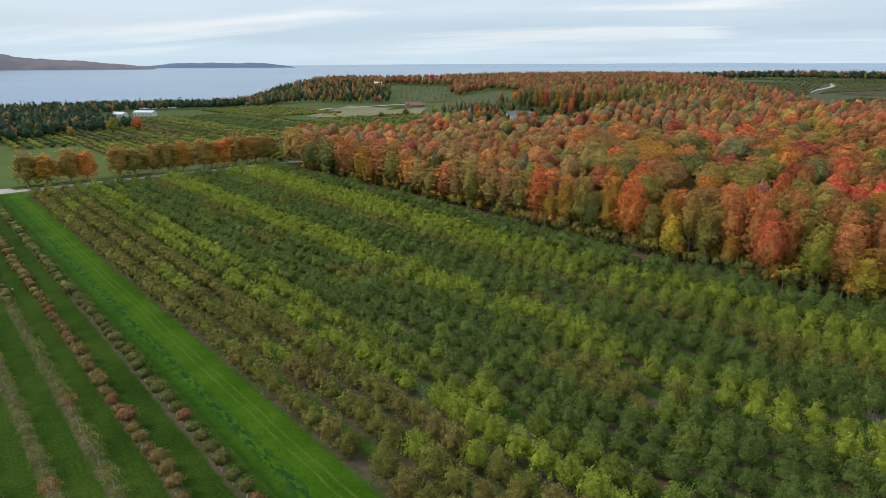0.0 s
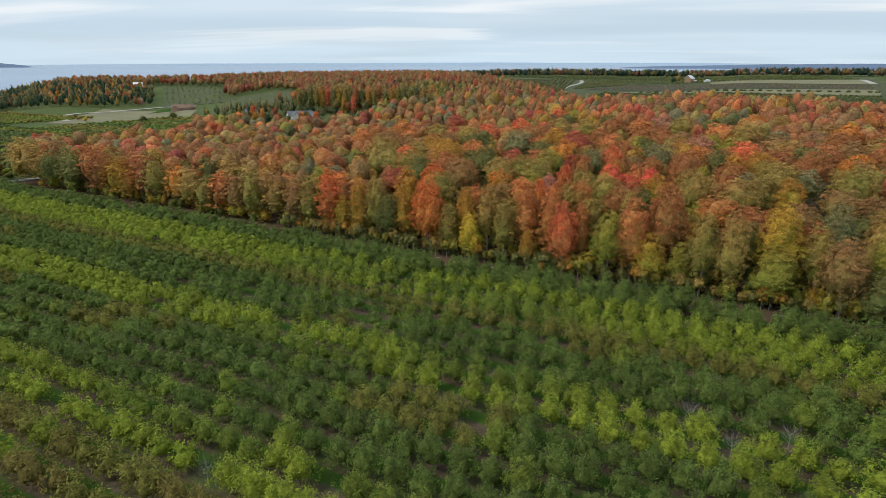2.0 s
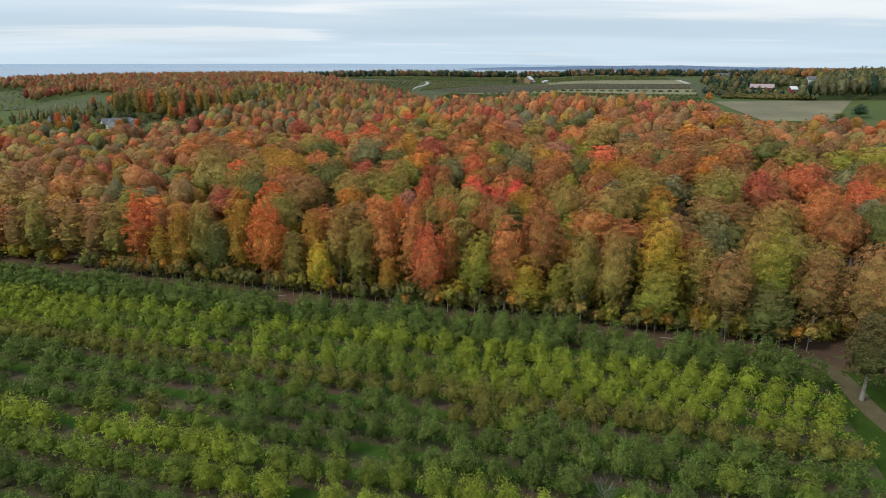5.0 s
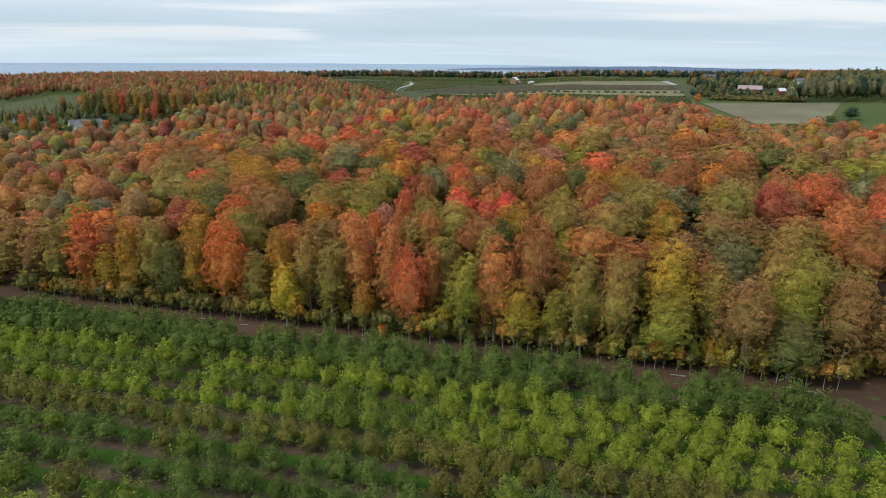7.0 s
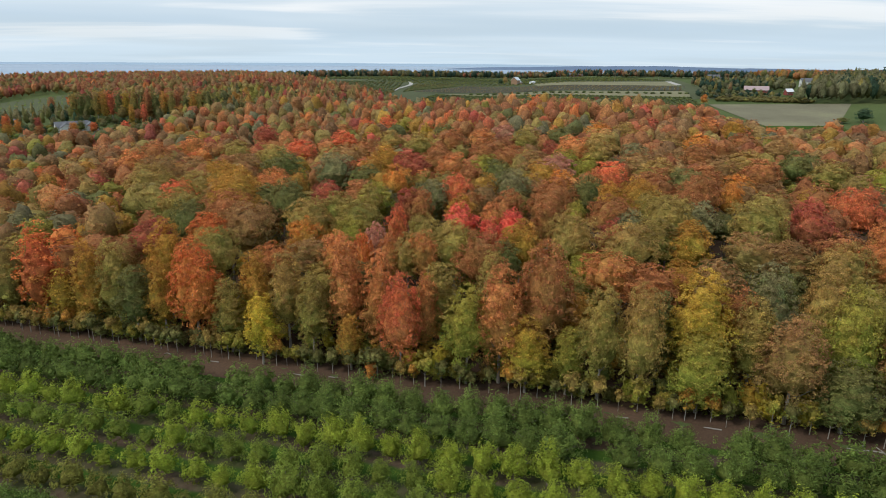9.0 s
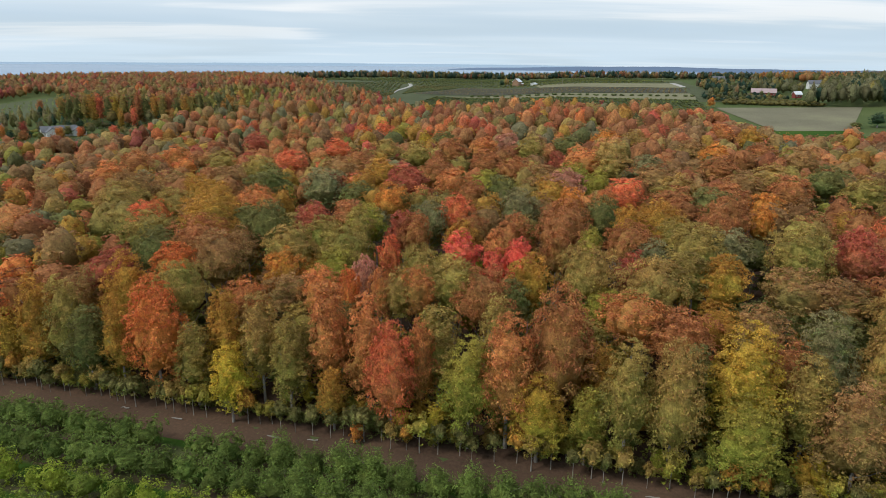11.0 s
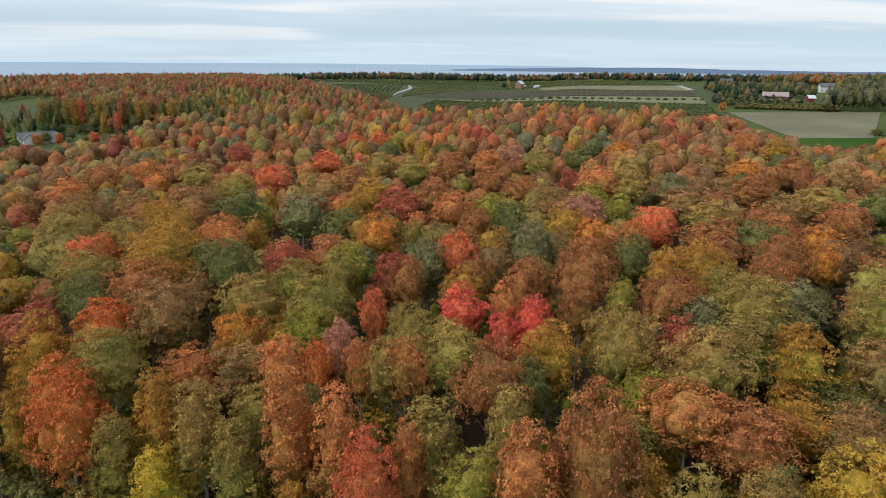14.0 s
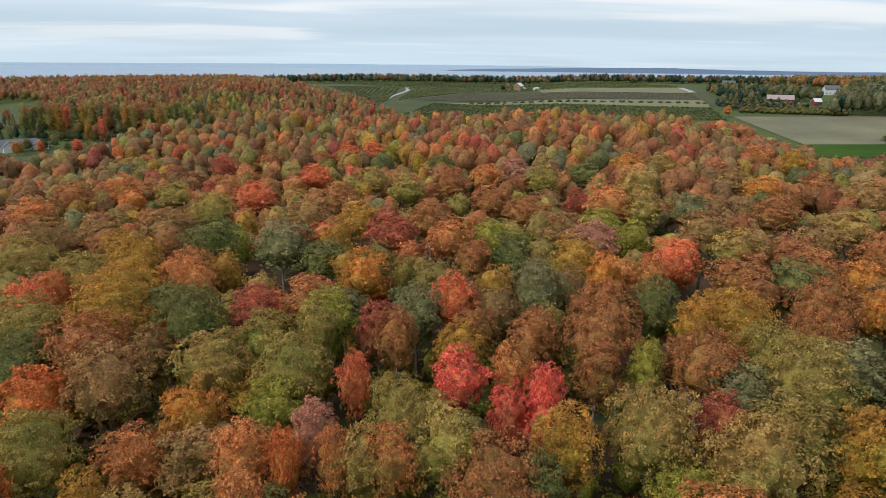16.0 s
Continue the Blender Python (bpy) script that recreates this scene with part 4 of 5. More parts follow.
def hue(r, x, y, mix):
    """One of a mix's colours, gathered in drifts."""
    names, weights = mix
    k = min(1, max(0, ((x - 150) * 80 + (y - 555) * 125) / 22025))
    if mix in (DEEP, HILLS) and math.hypot(x - 150 - 80 * k, y - 555 - 125 * k) < 40:  # damp hollow of yellow-green growth
        names, weights = THICKET
    w = np.array(weights, float)
    g = noise.noise(Vector((x * 0.018, y * 0.018, 3.0)))
    w = w * np.exp(2.4 * g * np.linspace(-1, 1, len(w)))
    name = names[int(r.choice(len(names), p=w / w.sum()))]
    c = np.array(LEAVES[name]) * r.uniform(0.84, 1.12)
    return name, tuple(c)


THICKET = (["lime", "olive", "green", "amber", "rust"], [3, 2, 2, 0.7, 0.6])
DEEP = (["crimson", "red", "rust", "salmon", "orangered", "brown", "tan", "amber", "olive", "lime", "greygreen", "green"], [0.4, 0.4, 3.4, 1.6, 0.8, 2.6, 1.6, 1.7, 1.7, 0.3, 0.6, 0.35])
SHADY = (["rust", "brown", "amber", "tan", "olive", "greygreen", "green", "lime"], [3.4, 3.2, 0.4, 0.7, 1.4, 0.4, 1.4, 0.4])
FRONT = (["rust", "salmon", "brown", "amber", "tan", "olive", "gold", "greygreen", "green", "lime"], [0.8, 0.7, 1.2, 1.5, 1.4, 2.4, 0.5, 0.7, 0.9, 0.5])
HILLS = (["rust", "brown", "salmon", "tan", "olive", "orangered", "crimson", "green"], [3.4, 3.0, 1.0, 1.6, 2.0, 0.6, 0.5, 0.8])
LEFT_EDGE = (["rust", "orangered", "salmon", "orange", "amber", "brown", "tan", "olive", "green"], [1.6, 0.5, 0.9, 0.5, 1.0, 2.0, 1.4, 2.6, 1.6])


WOOD = [at(312, 158), (-100, 408), (-66, 405), (-32, 428), (-15, 478), (10, 480), (45, 456), (85, 458), (112, 490), (150, 546), (112, 578), (85, 620), (80, 710),
        (105, 780), (95, 870), (78, 955), (14, 915), (12, 1090), (-80, 1165), (-130, 1120), (-200, 1150), (-330, 1330), (420, 1330), (405, 1152), (367, 885),
        (346, 709), (335, 615), (305, 530), (333, 491), (403, 448), (439, 381), (455, 345), (412, 296), (372, 256), (345, 236), (392, 230), (398, 214), at(-330, 158)]


def inside(x, y, shape):
    odd = False
    for i in range(len(shape)):
        (x0, y0), (x1, y1) = shape[i - 1], shape[i]
        if (y0 > y) != (y1 > y) and x < x0 + (y - y0) / (y1 - y0) * (x1 - x0):
            odd = not odd
    return odd


def open_ground(x, y):
    """Whether a place is kept free of the wood's trees."""
    u, n = -math.sin(AX) * x + math.cos(AX) * y, math.cos(AX) * x + math.sin(AX) * y
    return not inside(x, y, WOOD) or math.hypot(x, y) > 540 or u < -45 - 0.3 * (n - 160)


def taller(x, y):
    """The old stand before the plateau overtops the rest of the wood."""
    b, d = math.degrees(math.atan2(x, y)), math.hypot(x, y)
    return 1 + 0.30 * float(S(330, 440, d) * S(12, 24, b) * (1 - S(47, 54, b)) * (1 - S(640, 760, d)))


placed = [(u, n, r) for rows in EDGE.values() for u, n, h, r in rows] + [(u, n, r) for inner in (INNER, DEEPER) for rows in inner.values() for u, n, r in rows]
near_things = 0
r2 = np.random.default_rng(5)
for name, rows in EDGE.items():
    for u, n, h, r in rows:
        x, y = at(u, n)
        broad = r > 3.9 and u < 125
        data = DATA_BROAD_EDGE[near_things % 4] if broad else (DATA_HERO_EDGE if u < 125 else DATA_EDGE)[near_things % 6]
        tree_thing("maple_tree", data, x, y, h, r * 1.1, LEAVES[name], "tall maple with %s leaves at the wood's edge" % WORDS[name], "tree", "maples of the wood", r2.uniform(0, 6.28), H0, R_BROAD if broad else R0)
        near_things += 1
for name, rows in (*INNER.items(), *DEEPER.items()):
    for u, n, r in rows:
        x, y = at(u, n)
        h = 17.5 + 0.9 * r + r2.uniform(-1, 1.2)
        broad = r > 4.0 and n < 230
        data = DATA_BROAD[near_things % 4] if broad else DATA_HERO[near_things % 8] if n < 215 else DATA_WOOD[near_things % 6]
        tree_thing("maple_tree", data, x, y, h, r * 1.14, LEAVES[name], "broad maple with a %s crown inside the wood" % WORDS[name], "tree", "maples of the wood", r2.uniform(0, 6.28), H0, R_BROAD if broad else R0)
        near_things += 1

# leafless trees that stand grey among the coloured ones
for i, (u, n, h, r) in enumerate(((27, 196, 17, 3.6), (36, 206, 16, 2.6), (9, 216, 17, 4.2), (14, 212, 16, 3.0), (58, 238, 17, 3.4), (104, 211, 16, 3.0))):
    x, y = at(u, n)
    ob = new("bare_tree", raw_mesh("branches", *twigs(np.random.default_rng(60 + i), h, r, 0.2, 34), [], TWIG))
    ob.matrix_basis = Matrix.Translation((x, y, float(land(x, y)) - 0.05))
    tagged(ob, "leafless grey tree standing among autumn maples", "tree", "bare trees")
    placed.append((u, n, r))

# the rest of the wood on a jittered lattice, nearest ones as trees of their own
mid, mid_edge, far, corner = [], [], [], []
step = 8.3
for i in range(-45, 53):
    for j in range(0, 54):
        u = (i + 0.5 * (j % 2)) * step + r2.uniform(-1.9, 1.9)
        n = 160.3 + j * step * 0.9 + r2.uniform(-1.8, 1.8)
        rad = r2.uniform(3.8, 5.5)
        h = 13.0 + rad * 1.1 + r2.uniform(-3.4, 3.6)
        x, y = at(u, n)
        if open_ground(x, y):
            continue
        h *= taller(x, y)
        front = n < 170
        if any(abs(u - a) < 9 and abs(n - b) < 9 and math.hypot(u - a, n - b) < (0.53 if n < 190 else 0.68) * (rad + c) for a, b, c in placed):
            continue
        if front:
            name, col = hue(r2, x, y, SHADY if u < 8 else FRONT if u < 125 else LEFT_EDGE)
        else:
            name, col = hue(r2, x, y, SHADY if u < 8 and n < 330 else FRONT if (n < 205 and u < 60) else DEEP)
        close = -16 < u < 124 and n < 212 or -48 < u < 124 and n < 176
        if close and near_things < 340:
            broad = rad > 4.5 and n < 186
            data = (DATA_BROAD_EDGE if front else DATA_BROAD) if broad else (DATA_HERO_EDGE if front else DATA_HERO) if n < 190 else DATA_WOOD
            tree_thing("maple_tree", data[near_things % len(data)], x, y, h, rad * 1.14, col, "maple with %s leaves in a mixed autumn wood" % WORDS[name], "tree", "maples of the wood", r2.uniform(0, 6.28), H0, R_BROAD if broad else R0)
            near_things += 1
        elif front:
            mid_edge.append((x, y, h, rad * 1.2, col))
        # farther trees are dimmed and blued: distance haze put into their leaf colour
        elif n < 250 and -75 < u < 124:
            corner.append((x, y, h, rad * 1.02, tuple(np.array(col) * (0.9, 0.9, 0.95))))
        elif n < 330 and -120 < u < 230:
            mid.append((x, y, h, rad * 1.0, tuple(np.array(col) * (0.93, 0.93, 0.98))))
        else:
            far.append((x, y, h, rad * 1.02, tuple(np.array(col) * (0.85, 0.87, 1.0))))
many("wood_edge", MODEL_MID_EDGE, mid_edge, LEAF, "long edge of a maple wood in orange, red and olive leaf", "woodland")
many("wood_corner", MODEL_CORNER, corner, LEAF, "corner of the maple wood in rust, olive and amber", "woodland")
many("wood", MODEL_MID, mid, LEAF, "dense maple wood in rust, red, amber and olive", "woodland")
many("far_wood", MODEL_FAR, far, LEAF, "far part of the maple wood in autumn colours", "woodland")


# undergrowth below the trees, thick and green along the wood's edge
r6 = np.random.default_rng(77)
UNDER = [mass(r6, H0, R0, 0.4, 1, 300, 0.36, low=(0.8, 1.0, 0.85), dome=2.2, cone=0.2, clump=0.8, fill=0.6, clumps=36, rough=0.3) for _ in range(4)]
under = []
for i in range(460):
    edge = i < 170
    u, n = (r6.uniform(-40, 300), r6.uniform(158.8, 165)) if edge else (r6.uniform(-25, 130), r6.uniform(166, 225))
    name = ("lime", "green", "green", "olive", "gold", "amber")[int(r6.integers(6))]
    big = 1.0 if edge else 1.35
    under.append((*at(u, n), r6.uniform(3.6, 8.5) * big, r6.uniform(1.7, 2.9) * big, tuple(np.array(LEAVES[name]) * (0.88, 1.05, 0.85) * r6.uniform(0.85, 1.25))))
many("undergrowth", UNDER, under, LEAF, "green and yellow undergrowth below the maples", "undergrowth")


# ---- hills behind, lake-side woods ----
# tone scales the leaf colour; the bluer ones put distance haze into it
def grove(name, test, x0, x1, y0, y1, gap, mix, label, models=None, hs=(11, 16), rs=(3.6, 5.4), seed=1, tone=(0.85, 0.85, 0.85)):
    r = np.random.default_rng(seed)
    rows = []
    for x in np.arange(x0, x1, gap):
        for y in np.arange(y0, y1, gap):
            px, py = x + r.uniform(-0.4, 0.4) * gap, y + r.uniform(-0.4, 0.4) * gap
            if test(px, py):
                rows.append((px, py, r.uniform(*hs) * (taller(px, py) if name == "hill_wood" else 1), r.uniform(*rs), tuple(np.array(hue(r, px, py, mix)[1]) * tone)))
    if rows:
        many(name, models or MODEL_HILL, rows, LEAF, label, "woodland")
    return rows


def bd(x, y):
    return math.degrees(math.atan2(x, y)), math.hypot(x, y)


def hill(x, y):
    return inside(x, y, WOOD) and math.hypot(x, y) >= 540 and y > 0.2 * x + 60


# the hill's leaves carry haze in their colour, dimmed and bluer
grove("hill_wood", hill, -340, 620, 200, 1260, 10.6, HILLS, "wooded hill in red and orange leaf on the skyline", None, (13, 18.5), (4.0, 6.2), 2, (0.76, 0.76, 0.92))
PINES = (["pine", "pine", "pine", "green", "greygreen", "brown"], [3, 3, 3, 1.2, 0.7, 0.5])
MIXED = (["pine", "pine", "green", "greygreen", "olive", "amber", "rust", "brown"], [2.5, 2.0, 1.4, 0.8, 0.8, 0.5, 0.8, 0.8])
GREENS = (["pine", "green", "greygreen", "greygreen", "olive"], [1, 1.4, 1.6, 1.2, 0.6])
SHORE = [(-330, 400), (-285, 430), (-290, 500), (-262, 510), (-265, 545), (-330, 620), (-400, 720), (-360, 800), (-300, 832), (-235, 872), (-240, 990), (-420, 960), (-560, 760), (-480, 520)]
grove("shore_pines", lambda x, y: inside(x, y, SHORE), -600, -200, 380, 1000, 9.6, PINES, "belt of dark conifers along the lake shore", MODEL_PINE[:2] + MODEL_HILL[:4], (9, 15), (3.8, 5.6), 3)
HOUSE_WOOD = [(-180, 925), (-130, 905), (-78, 920), (-84, 1050), (-100, 1120), (-200, 1150), (-330, 1300), (-420, 1000), (-245, 900)]
grove("house_wood", lambda x, y: inside(x, y, HOUSE_WOOD) and math.hypot(x + 96, y - 945) > 14 and math.hypot(x + 112, y - 1120) > 14, -430, -70, 890, 1310, 10, MIXED, "mixed wood of orange maples and dark conifers behind the houses", MODEL_HILL + MODEL_PINE, (12, 18), (3.6, 5.2), 6)
YARD = [(-20, 690), (20, 640), (50, 610), (85, 600), (80, 690), (10, 705)]
grove("yard_trees", lambda x, y: inside(x, y, YARD), -30, 100, 590, 710, 9.5, GREENS, "dark conifers and bushes behind the long house", MODEL_PINE + MODEL_HILL[:2], (8, 14), (2.8, 4.2), 7)
EAST = [(636, 372), (668, 334), (720, 296), (860, 230), (1010, 330), (960, 480), (900, 440), (820, 440), (760, 420), (726, 396), (690, 385)]
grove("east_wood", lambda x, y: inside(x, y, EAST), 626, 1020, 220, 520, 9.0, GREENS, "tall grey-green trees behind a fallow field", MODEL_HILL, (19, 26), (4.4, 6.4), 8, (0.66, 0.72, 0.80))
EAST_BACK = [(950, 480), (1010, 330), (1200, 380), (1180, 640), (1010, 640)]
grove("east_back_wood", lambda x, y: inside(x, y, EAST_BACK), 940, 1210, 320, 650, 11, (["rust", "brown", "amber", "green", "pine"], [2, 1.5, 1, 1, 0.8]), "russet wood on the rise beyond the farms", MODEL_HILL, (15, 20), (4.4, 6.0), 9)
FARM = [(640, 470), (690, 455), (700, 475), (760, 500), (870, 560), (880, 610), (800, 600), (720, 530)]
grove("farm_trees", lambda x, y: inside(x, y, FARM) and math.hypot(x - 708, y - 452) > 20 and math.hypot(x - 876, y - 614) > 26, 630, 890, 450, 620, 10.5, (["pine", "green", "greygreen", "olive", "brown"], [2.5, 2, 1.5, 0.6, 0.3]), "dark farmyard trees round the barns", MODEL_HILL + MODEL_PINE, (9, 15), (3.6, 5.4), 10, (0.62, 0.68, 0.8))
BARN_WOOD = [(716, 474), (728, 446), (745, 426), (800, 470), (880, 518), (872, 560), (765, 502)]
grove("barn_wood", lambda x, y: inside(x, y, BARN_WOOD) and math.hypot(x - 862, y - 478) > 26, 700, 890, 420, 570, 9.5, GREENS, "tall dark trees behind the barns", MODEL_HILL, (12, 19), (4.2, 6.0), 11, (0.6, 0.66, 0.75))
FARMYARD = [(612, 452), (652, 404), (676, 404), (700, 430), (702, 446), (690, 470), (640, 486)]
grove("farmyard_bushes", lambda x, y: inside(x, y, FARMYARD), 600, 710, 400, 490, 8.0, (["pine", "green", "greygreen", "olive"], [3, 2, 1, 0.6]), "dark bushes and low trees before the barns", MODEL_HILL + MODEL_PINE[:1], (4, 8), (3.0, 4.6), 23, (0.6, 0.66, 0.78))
SKYLINE = (["green", "pine", "olive", "rust", "brown", "pine", "greygreen"], [1.5, 2.2, 0.8, 0.7, 1.2, 1.6, 1])


def skyline(x, y):
    b, d = bd(x, y)
    g = noise.noise(Vector((b * 0.8, 0, 0))) + 0.6 * noise.noise(Vector((b * 3.1, 5.0, 0)))
    return 20 < b < 62 and 1225 < d < 1300 + 30 * g and g > -0.75


# haze on the skyline is painted too: leaf colour greyed by the tone
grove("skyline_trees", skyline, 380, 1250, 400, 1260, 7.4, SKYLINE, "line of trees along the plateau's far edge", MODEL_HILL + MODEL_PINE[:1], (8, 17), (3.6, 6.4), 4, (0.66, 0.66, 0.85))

# ---- the orchards ----
CHERRY = {"dark": (0.104, 0.140, 0.028), "lime": (0.205, 0.240, 0.026), "mid": (0.146, 0.180, 0.026), "olive": (0.162, 0.152, 0.030), "brown": (0.186, 0.148, 0.038)}
CHERRY_WORDS = {"dark": "dark green", "lime": "bright yellow-green", "mid": "fresh green", "olive": "olive and browning", "brown": "reddish brown"}
r3 = np.random.default_rng(21)
HC, RC = 4.6, 2.2
# low makes these crowns a little darker towards the bottom
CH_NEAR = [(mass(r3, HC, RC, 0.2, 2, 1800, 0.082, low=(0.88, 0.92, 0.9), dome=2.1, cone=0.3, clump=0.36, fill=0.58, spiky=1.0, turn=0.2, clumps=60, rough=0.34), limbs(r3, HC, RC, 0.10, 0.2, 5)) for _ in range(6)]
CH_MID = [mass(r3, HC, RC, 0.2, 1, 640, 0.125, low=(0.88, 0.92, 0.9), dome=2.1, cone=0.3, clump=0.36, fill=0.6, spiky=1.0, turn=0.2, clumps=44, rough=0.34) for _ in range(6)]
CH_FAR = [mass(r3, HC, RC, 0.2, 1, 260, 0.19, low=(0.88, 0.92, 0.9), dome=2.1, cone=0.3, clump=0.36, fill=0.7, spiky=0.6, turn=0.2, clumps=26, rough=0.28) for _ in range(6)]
DATA_CHERRY = [(raw_mesh("crown", V, Q, F, LEAF, T, True), raw_mesh("trunk", lv, lq, [], ORCHARD_BARK)) for (V, Q, F, T), (lv, lq) in CH_NEAR]
BARE = [raw_mesh("branches", *twigs(r3, 3.4, 1.9, 0.07), [], TWIG) for _ in range(3)]


def cherry_kind(u, n, k, r):
    """Leaf colour by row and stretch."""
    g = noise.noise(Vector((u * 0.03, k * 0.9, 7.0)))
    if k <= 2:
        return "lime" if r.random() < 0.10 else ("olive" if r.random() < 0.65 else "brown")
    if k == 3:
        return "lime" if g > -0.15 and u < 235 else "mid"
    if k == 4:
        return "lime" if g > -0.25 and u > 25 else "mid"
    if k in (5, 6):
        return "dark" if r.random() < 0.85 else "mid"
    if k in (7, 8):
        return ("olive" if g > 0.1 else "dark") if r.random() < 0.92 else "mid"
    if k in (9, 10):
        return "lime" if g > -0.1 or u > 110 else "mid"
    if k in (11, 12, 13):
        return "dark" if g > -0.15 or r.random() < 0.6 else ("olive" if g < -0.35 else "mid")
    if k == 14:
        return "olive" if g > 0 else "mid"
    if k in (15, 16, 17):
        return "lime" if u < 45 or u > 120 or g > 0.0 else "mid"
    return "dark"


def orchard():
    rows, near_rows, count = [], [], 0
    for k in range(20):
        n0 = 40.4 + 5.63 * k
        u = -13.0 + 2.2 * (k % 2)
        while u < 306:
            n = n0 + r3.uniform(-0.35, 0.35)
            kind = cherry_kind(u, n, k, r3)
            big = r3.uniform(0.88, 1.15) * (1.1 if k > 17 else 1.0)
            thin = 11 <= k <= 17 and 45 < u < 110
            if thin and r3.random() < 0.35:
                big *= 0.78
            x, y = at(u, n)
            c = tuple(np.array(CHERRY[kind]) * r3.uniform(0.86, 1.14))
            gone = r3.random() < (0.05 if thin else 0.02)
            dead = r3.random() < (0.035 if k > 0 else 0.05)
            if gone:
                pass
            elif 0 < u < 74 and dead:
                ob = new("bare_cherry_tree", BARE[count % 3])
                ob.matrix_basis = Matrix.Translation((x, y, -0.05)) @ Matrix.Rotation(u, 4, "Z") @ Matrix.Scale(big, 4)
                tagged(ob, "leafless grey cherry tree in an orchard row", "tree", "orchard trees")
            elif 0 < u < 74:
                tree_thing("cherry_tree", DATA_CHERRY[count % 6], x, y, HC * big * r3.uniform(0.92, 1.08), RC * big * (1.34 if k > 17 else 1.24), c, "low cherry tree with %s leaves in an orchard row" % CHERRY_WORDS[kind], "tree", "orchard trees", r3.uniform(0, 6.28), HC, RC)
                count += 1
            else:
                (near_rows if u < 130 else rows).append((x, y, H0 * big, R0 * big * (1.34 if k > 17 else 1.24), c))
            u += r3.uniform(4.0, 4.6)
    many("orchard_rows", CH_FAR, rows, LEAF, "long rows of low cherry trees in dark green, lime and olive", "orchard")
    many("orchard_row_ends", CH_MID, near_rows, LEAF, "cherry trees at the ends of orchard rows, green and olive", "orchard")


orchard()

# young rows beside the grass lane
YOUNG = [(mass(r3, 2.5, 1.15, 0.7, 2, 620, 0.07, low=(0.9, 0.98, 0.9), dome=2.0, cone=0.1, clump=0.22, fill=0.76, clumps=50, rough=0.10), limbs(r3, 2.3, 1.1, 0.08, 0.4, 4)) for _ in range(4)]
SPARSE = [(mass(r3, 2.3, 1.1, 0.7, 1, 460, 0.075, low=(0.95, 1.0, 0.95), dome=2.0, cone=0.1, clump=0.34, fill=0.12, clumps=40, rough=0.2), limbs(r3, 1.5, 0.7, 0.06, 0.6, 3)) for _ in range(3)]
DATA_YOUNG = [(raw_mesh("crown", V, Q, F, LEAF, T, True), raw_mesh("trunk", lv, lq, [], TRUNK_PAINT)) for (V, Q, F, T), (lv, lq) in YOUNG]
DATA_SPARSE = [(raw_mesh("crown", V, Q, F, LEAF, T, True), raw_mesh("trunk", lv, lq, [], TRUNK_PAINT)) for (V, Q, F, T), (lv, lq) in SPARSE]


def young_rows():
    rest = []
    for k, n0 in enumerate((-24.0, -17.8, -11.6, -5.4, 0.8, 7.0, 13.3, 19.0, 25.6)):
        u = 56.0 + k
        while u < 305:
            x, y = at(u, n0 + r3.uniform(-0.2, 0.2))
            big = r3.uniform(0.8, 1.2)
            red = k < 4 or k == 7
            c = np.array((0.165, 0.120, 0.036) if red else (0.125, 0.125, 0.032)) * r3.uniform(0.8, 1.2)
            if r3.random() < 0.12:
                c = np.array((0.20, 0.105, 0.04))
            if u < 165 and k >= 4:
                bald = k in (4, 5, 6)
                data = DATA_SPARSE[len(rest) % 3] if bald else DATA_YOUNG[int(u) % 4]
                label = "nearly leafless young fruit tree with a whitened trunk" if bald else "small round young fruit tree with %s leaves" % ("reddish brown" if red else "olive")
                tree_thing("young_fruit_tree", data, x, y, 2.9 * big, 1.42 * big, tuple(c * (1.25 if bald else 1.1)), label, "tree", "young orchard trees", r3.uniform(0, 6.28), 2.3, 1.15)
            else:
                rest.append((x, y, 2.8 * big * H0 / HC, 1.45 * big * R0 / RC, tuple(c)))
            u += r3.uniform(3.3, 3.9)
    many("young_orchard_rows", [crown(r3, HC, RC, 0.8, 4, 40, 0.6, dome=2.2, fill=0.8) for _ in range(3)], rest, LEAF, "rows of small young fruit trees running to the road", "orchard")


young_rows()


def row_block(name, corners, gap, spacing, kinds, label, h=3.4, r=2.1, seed=1, tone=(1, 1, 1)):
    """Far orchard rows as one mesh. corners: (x, y), rows run from the first side to the opposite one."""
    rr = np.random.default_rng(seed)
    c = [np.array(p, float) for p in corners]
    rows = []
    m = max(2, int(np.linalg.norm(c[3] - c[0]) / gap))
    for i in range(m + 1):
        a, b = c[0] + (c[3] - c[0]) * i / m, c[1] + (c[2] - c[1]) * i / m
        kind = kinds[int(rr.integers(len(kinds)))]
        k = max(2, int(np.linalg.norm(b - a) / spacing))
        for j in range(k + 1):
            p = a + (b - a) * (j + rr.uniform(-0.2, 0.2)) / k
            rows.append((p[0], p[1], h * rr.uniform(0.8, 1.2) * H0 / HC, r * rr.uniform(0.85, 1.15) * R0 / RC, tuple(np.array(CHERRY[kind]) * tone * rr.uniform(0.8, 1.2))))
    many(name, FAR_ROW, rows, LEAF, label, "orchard")


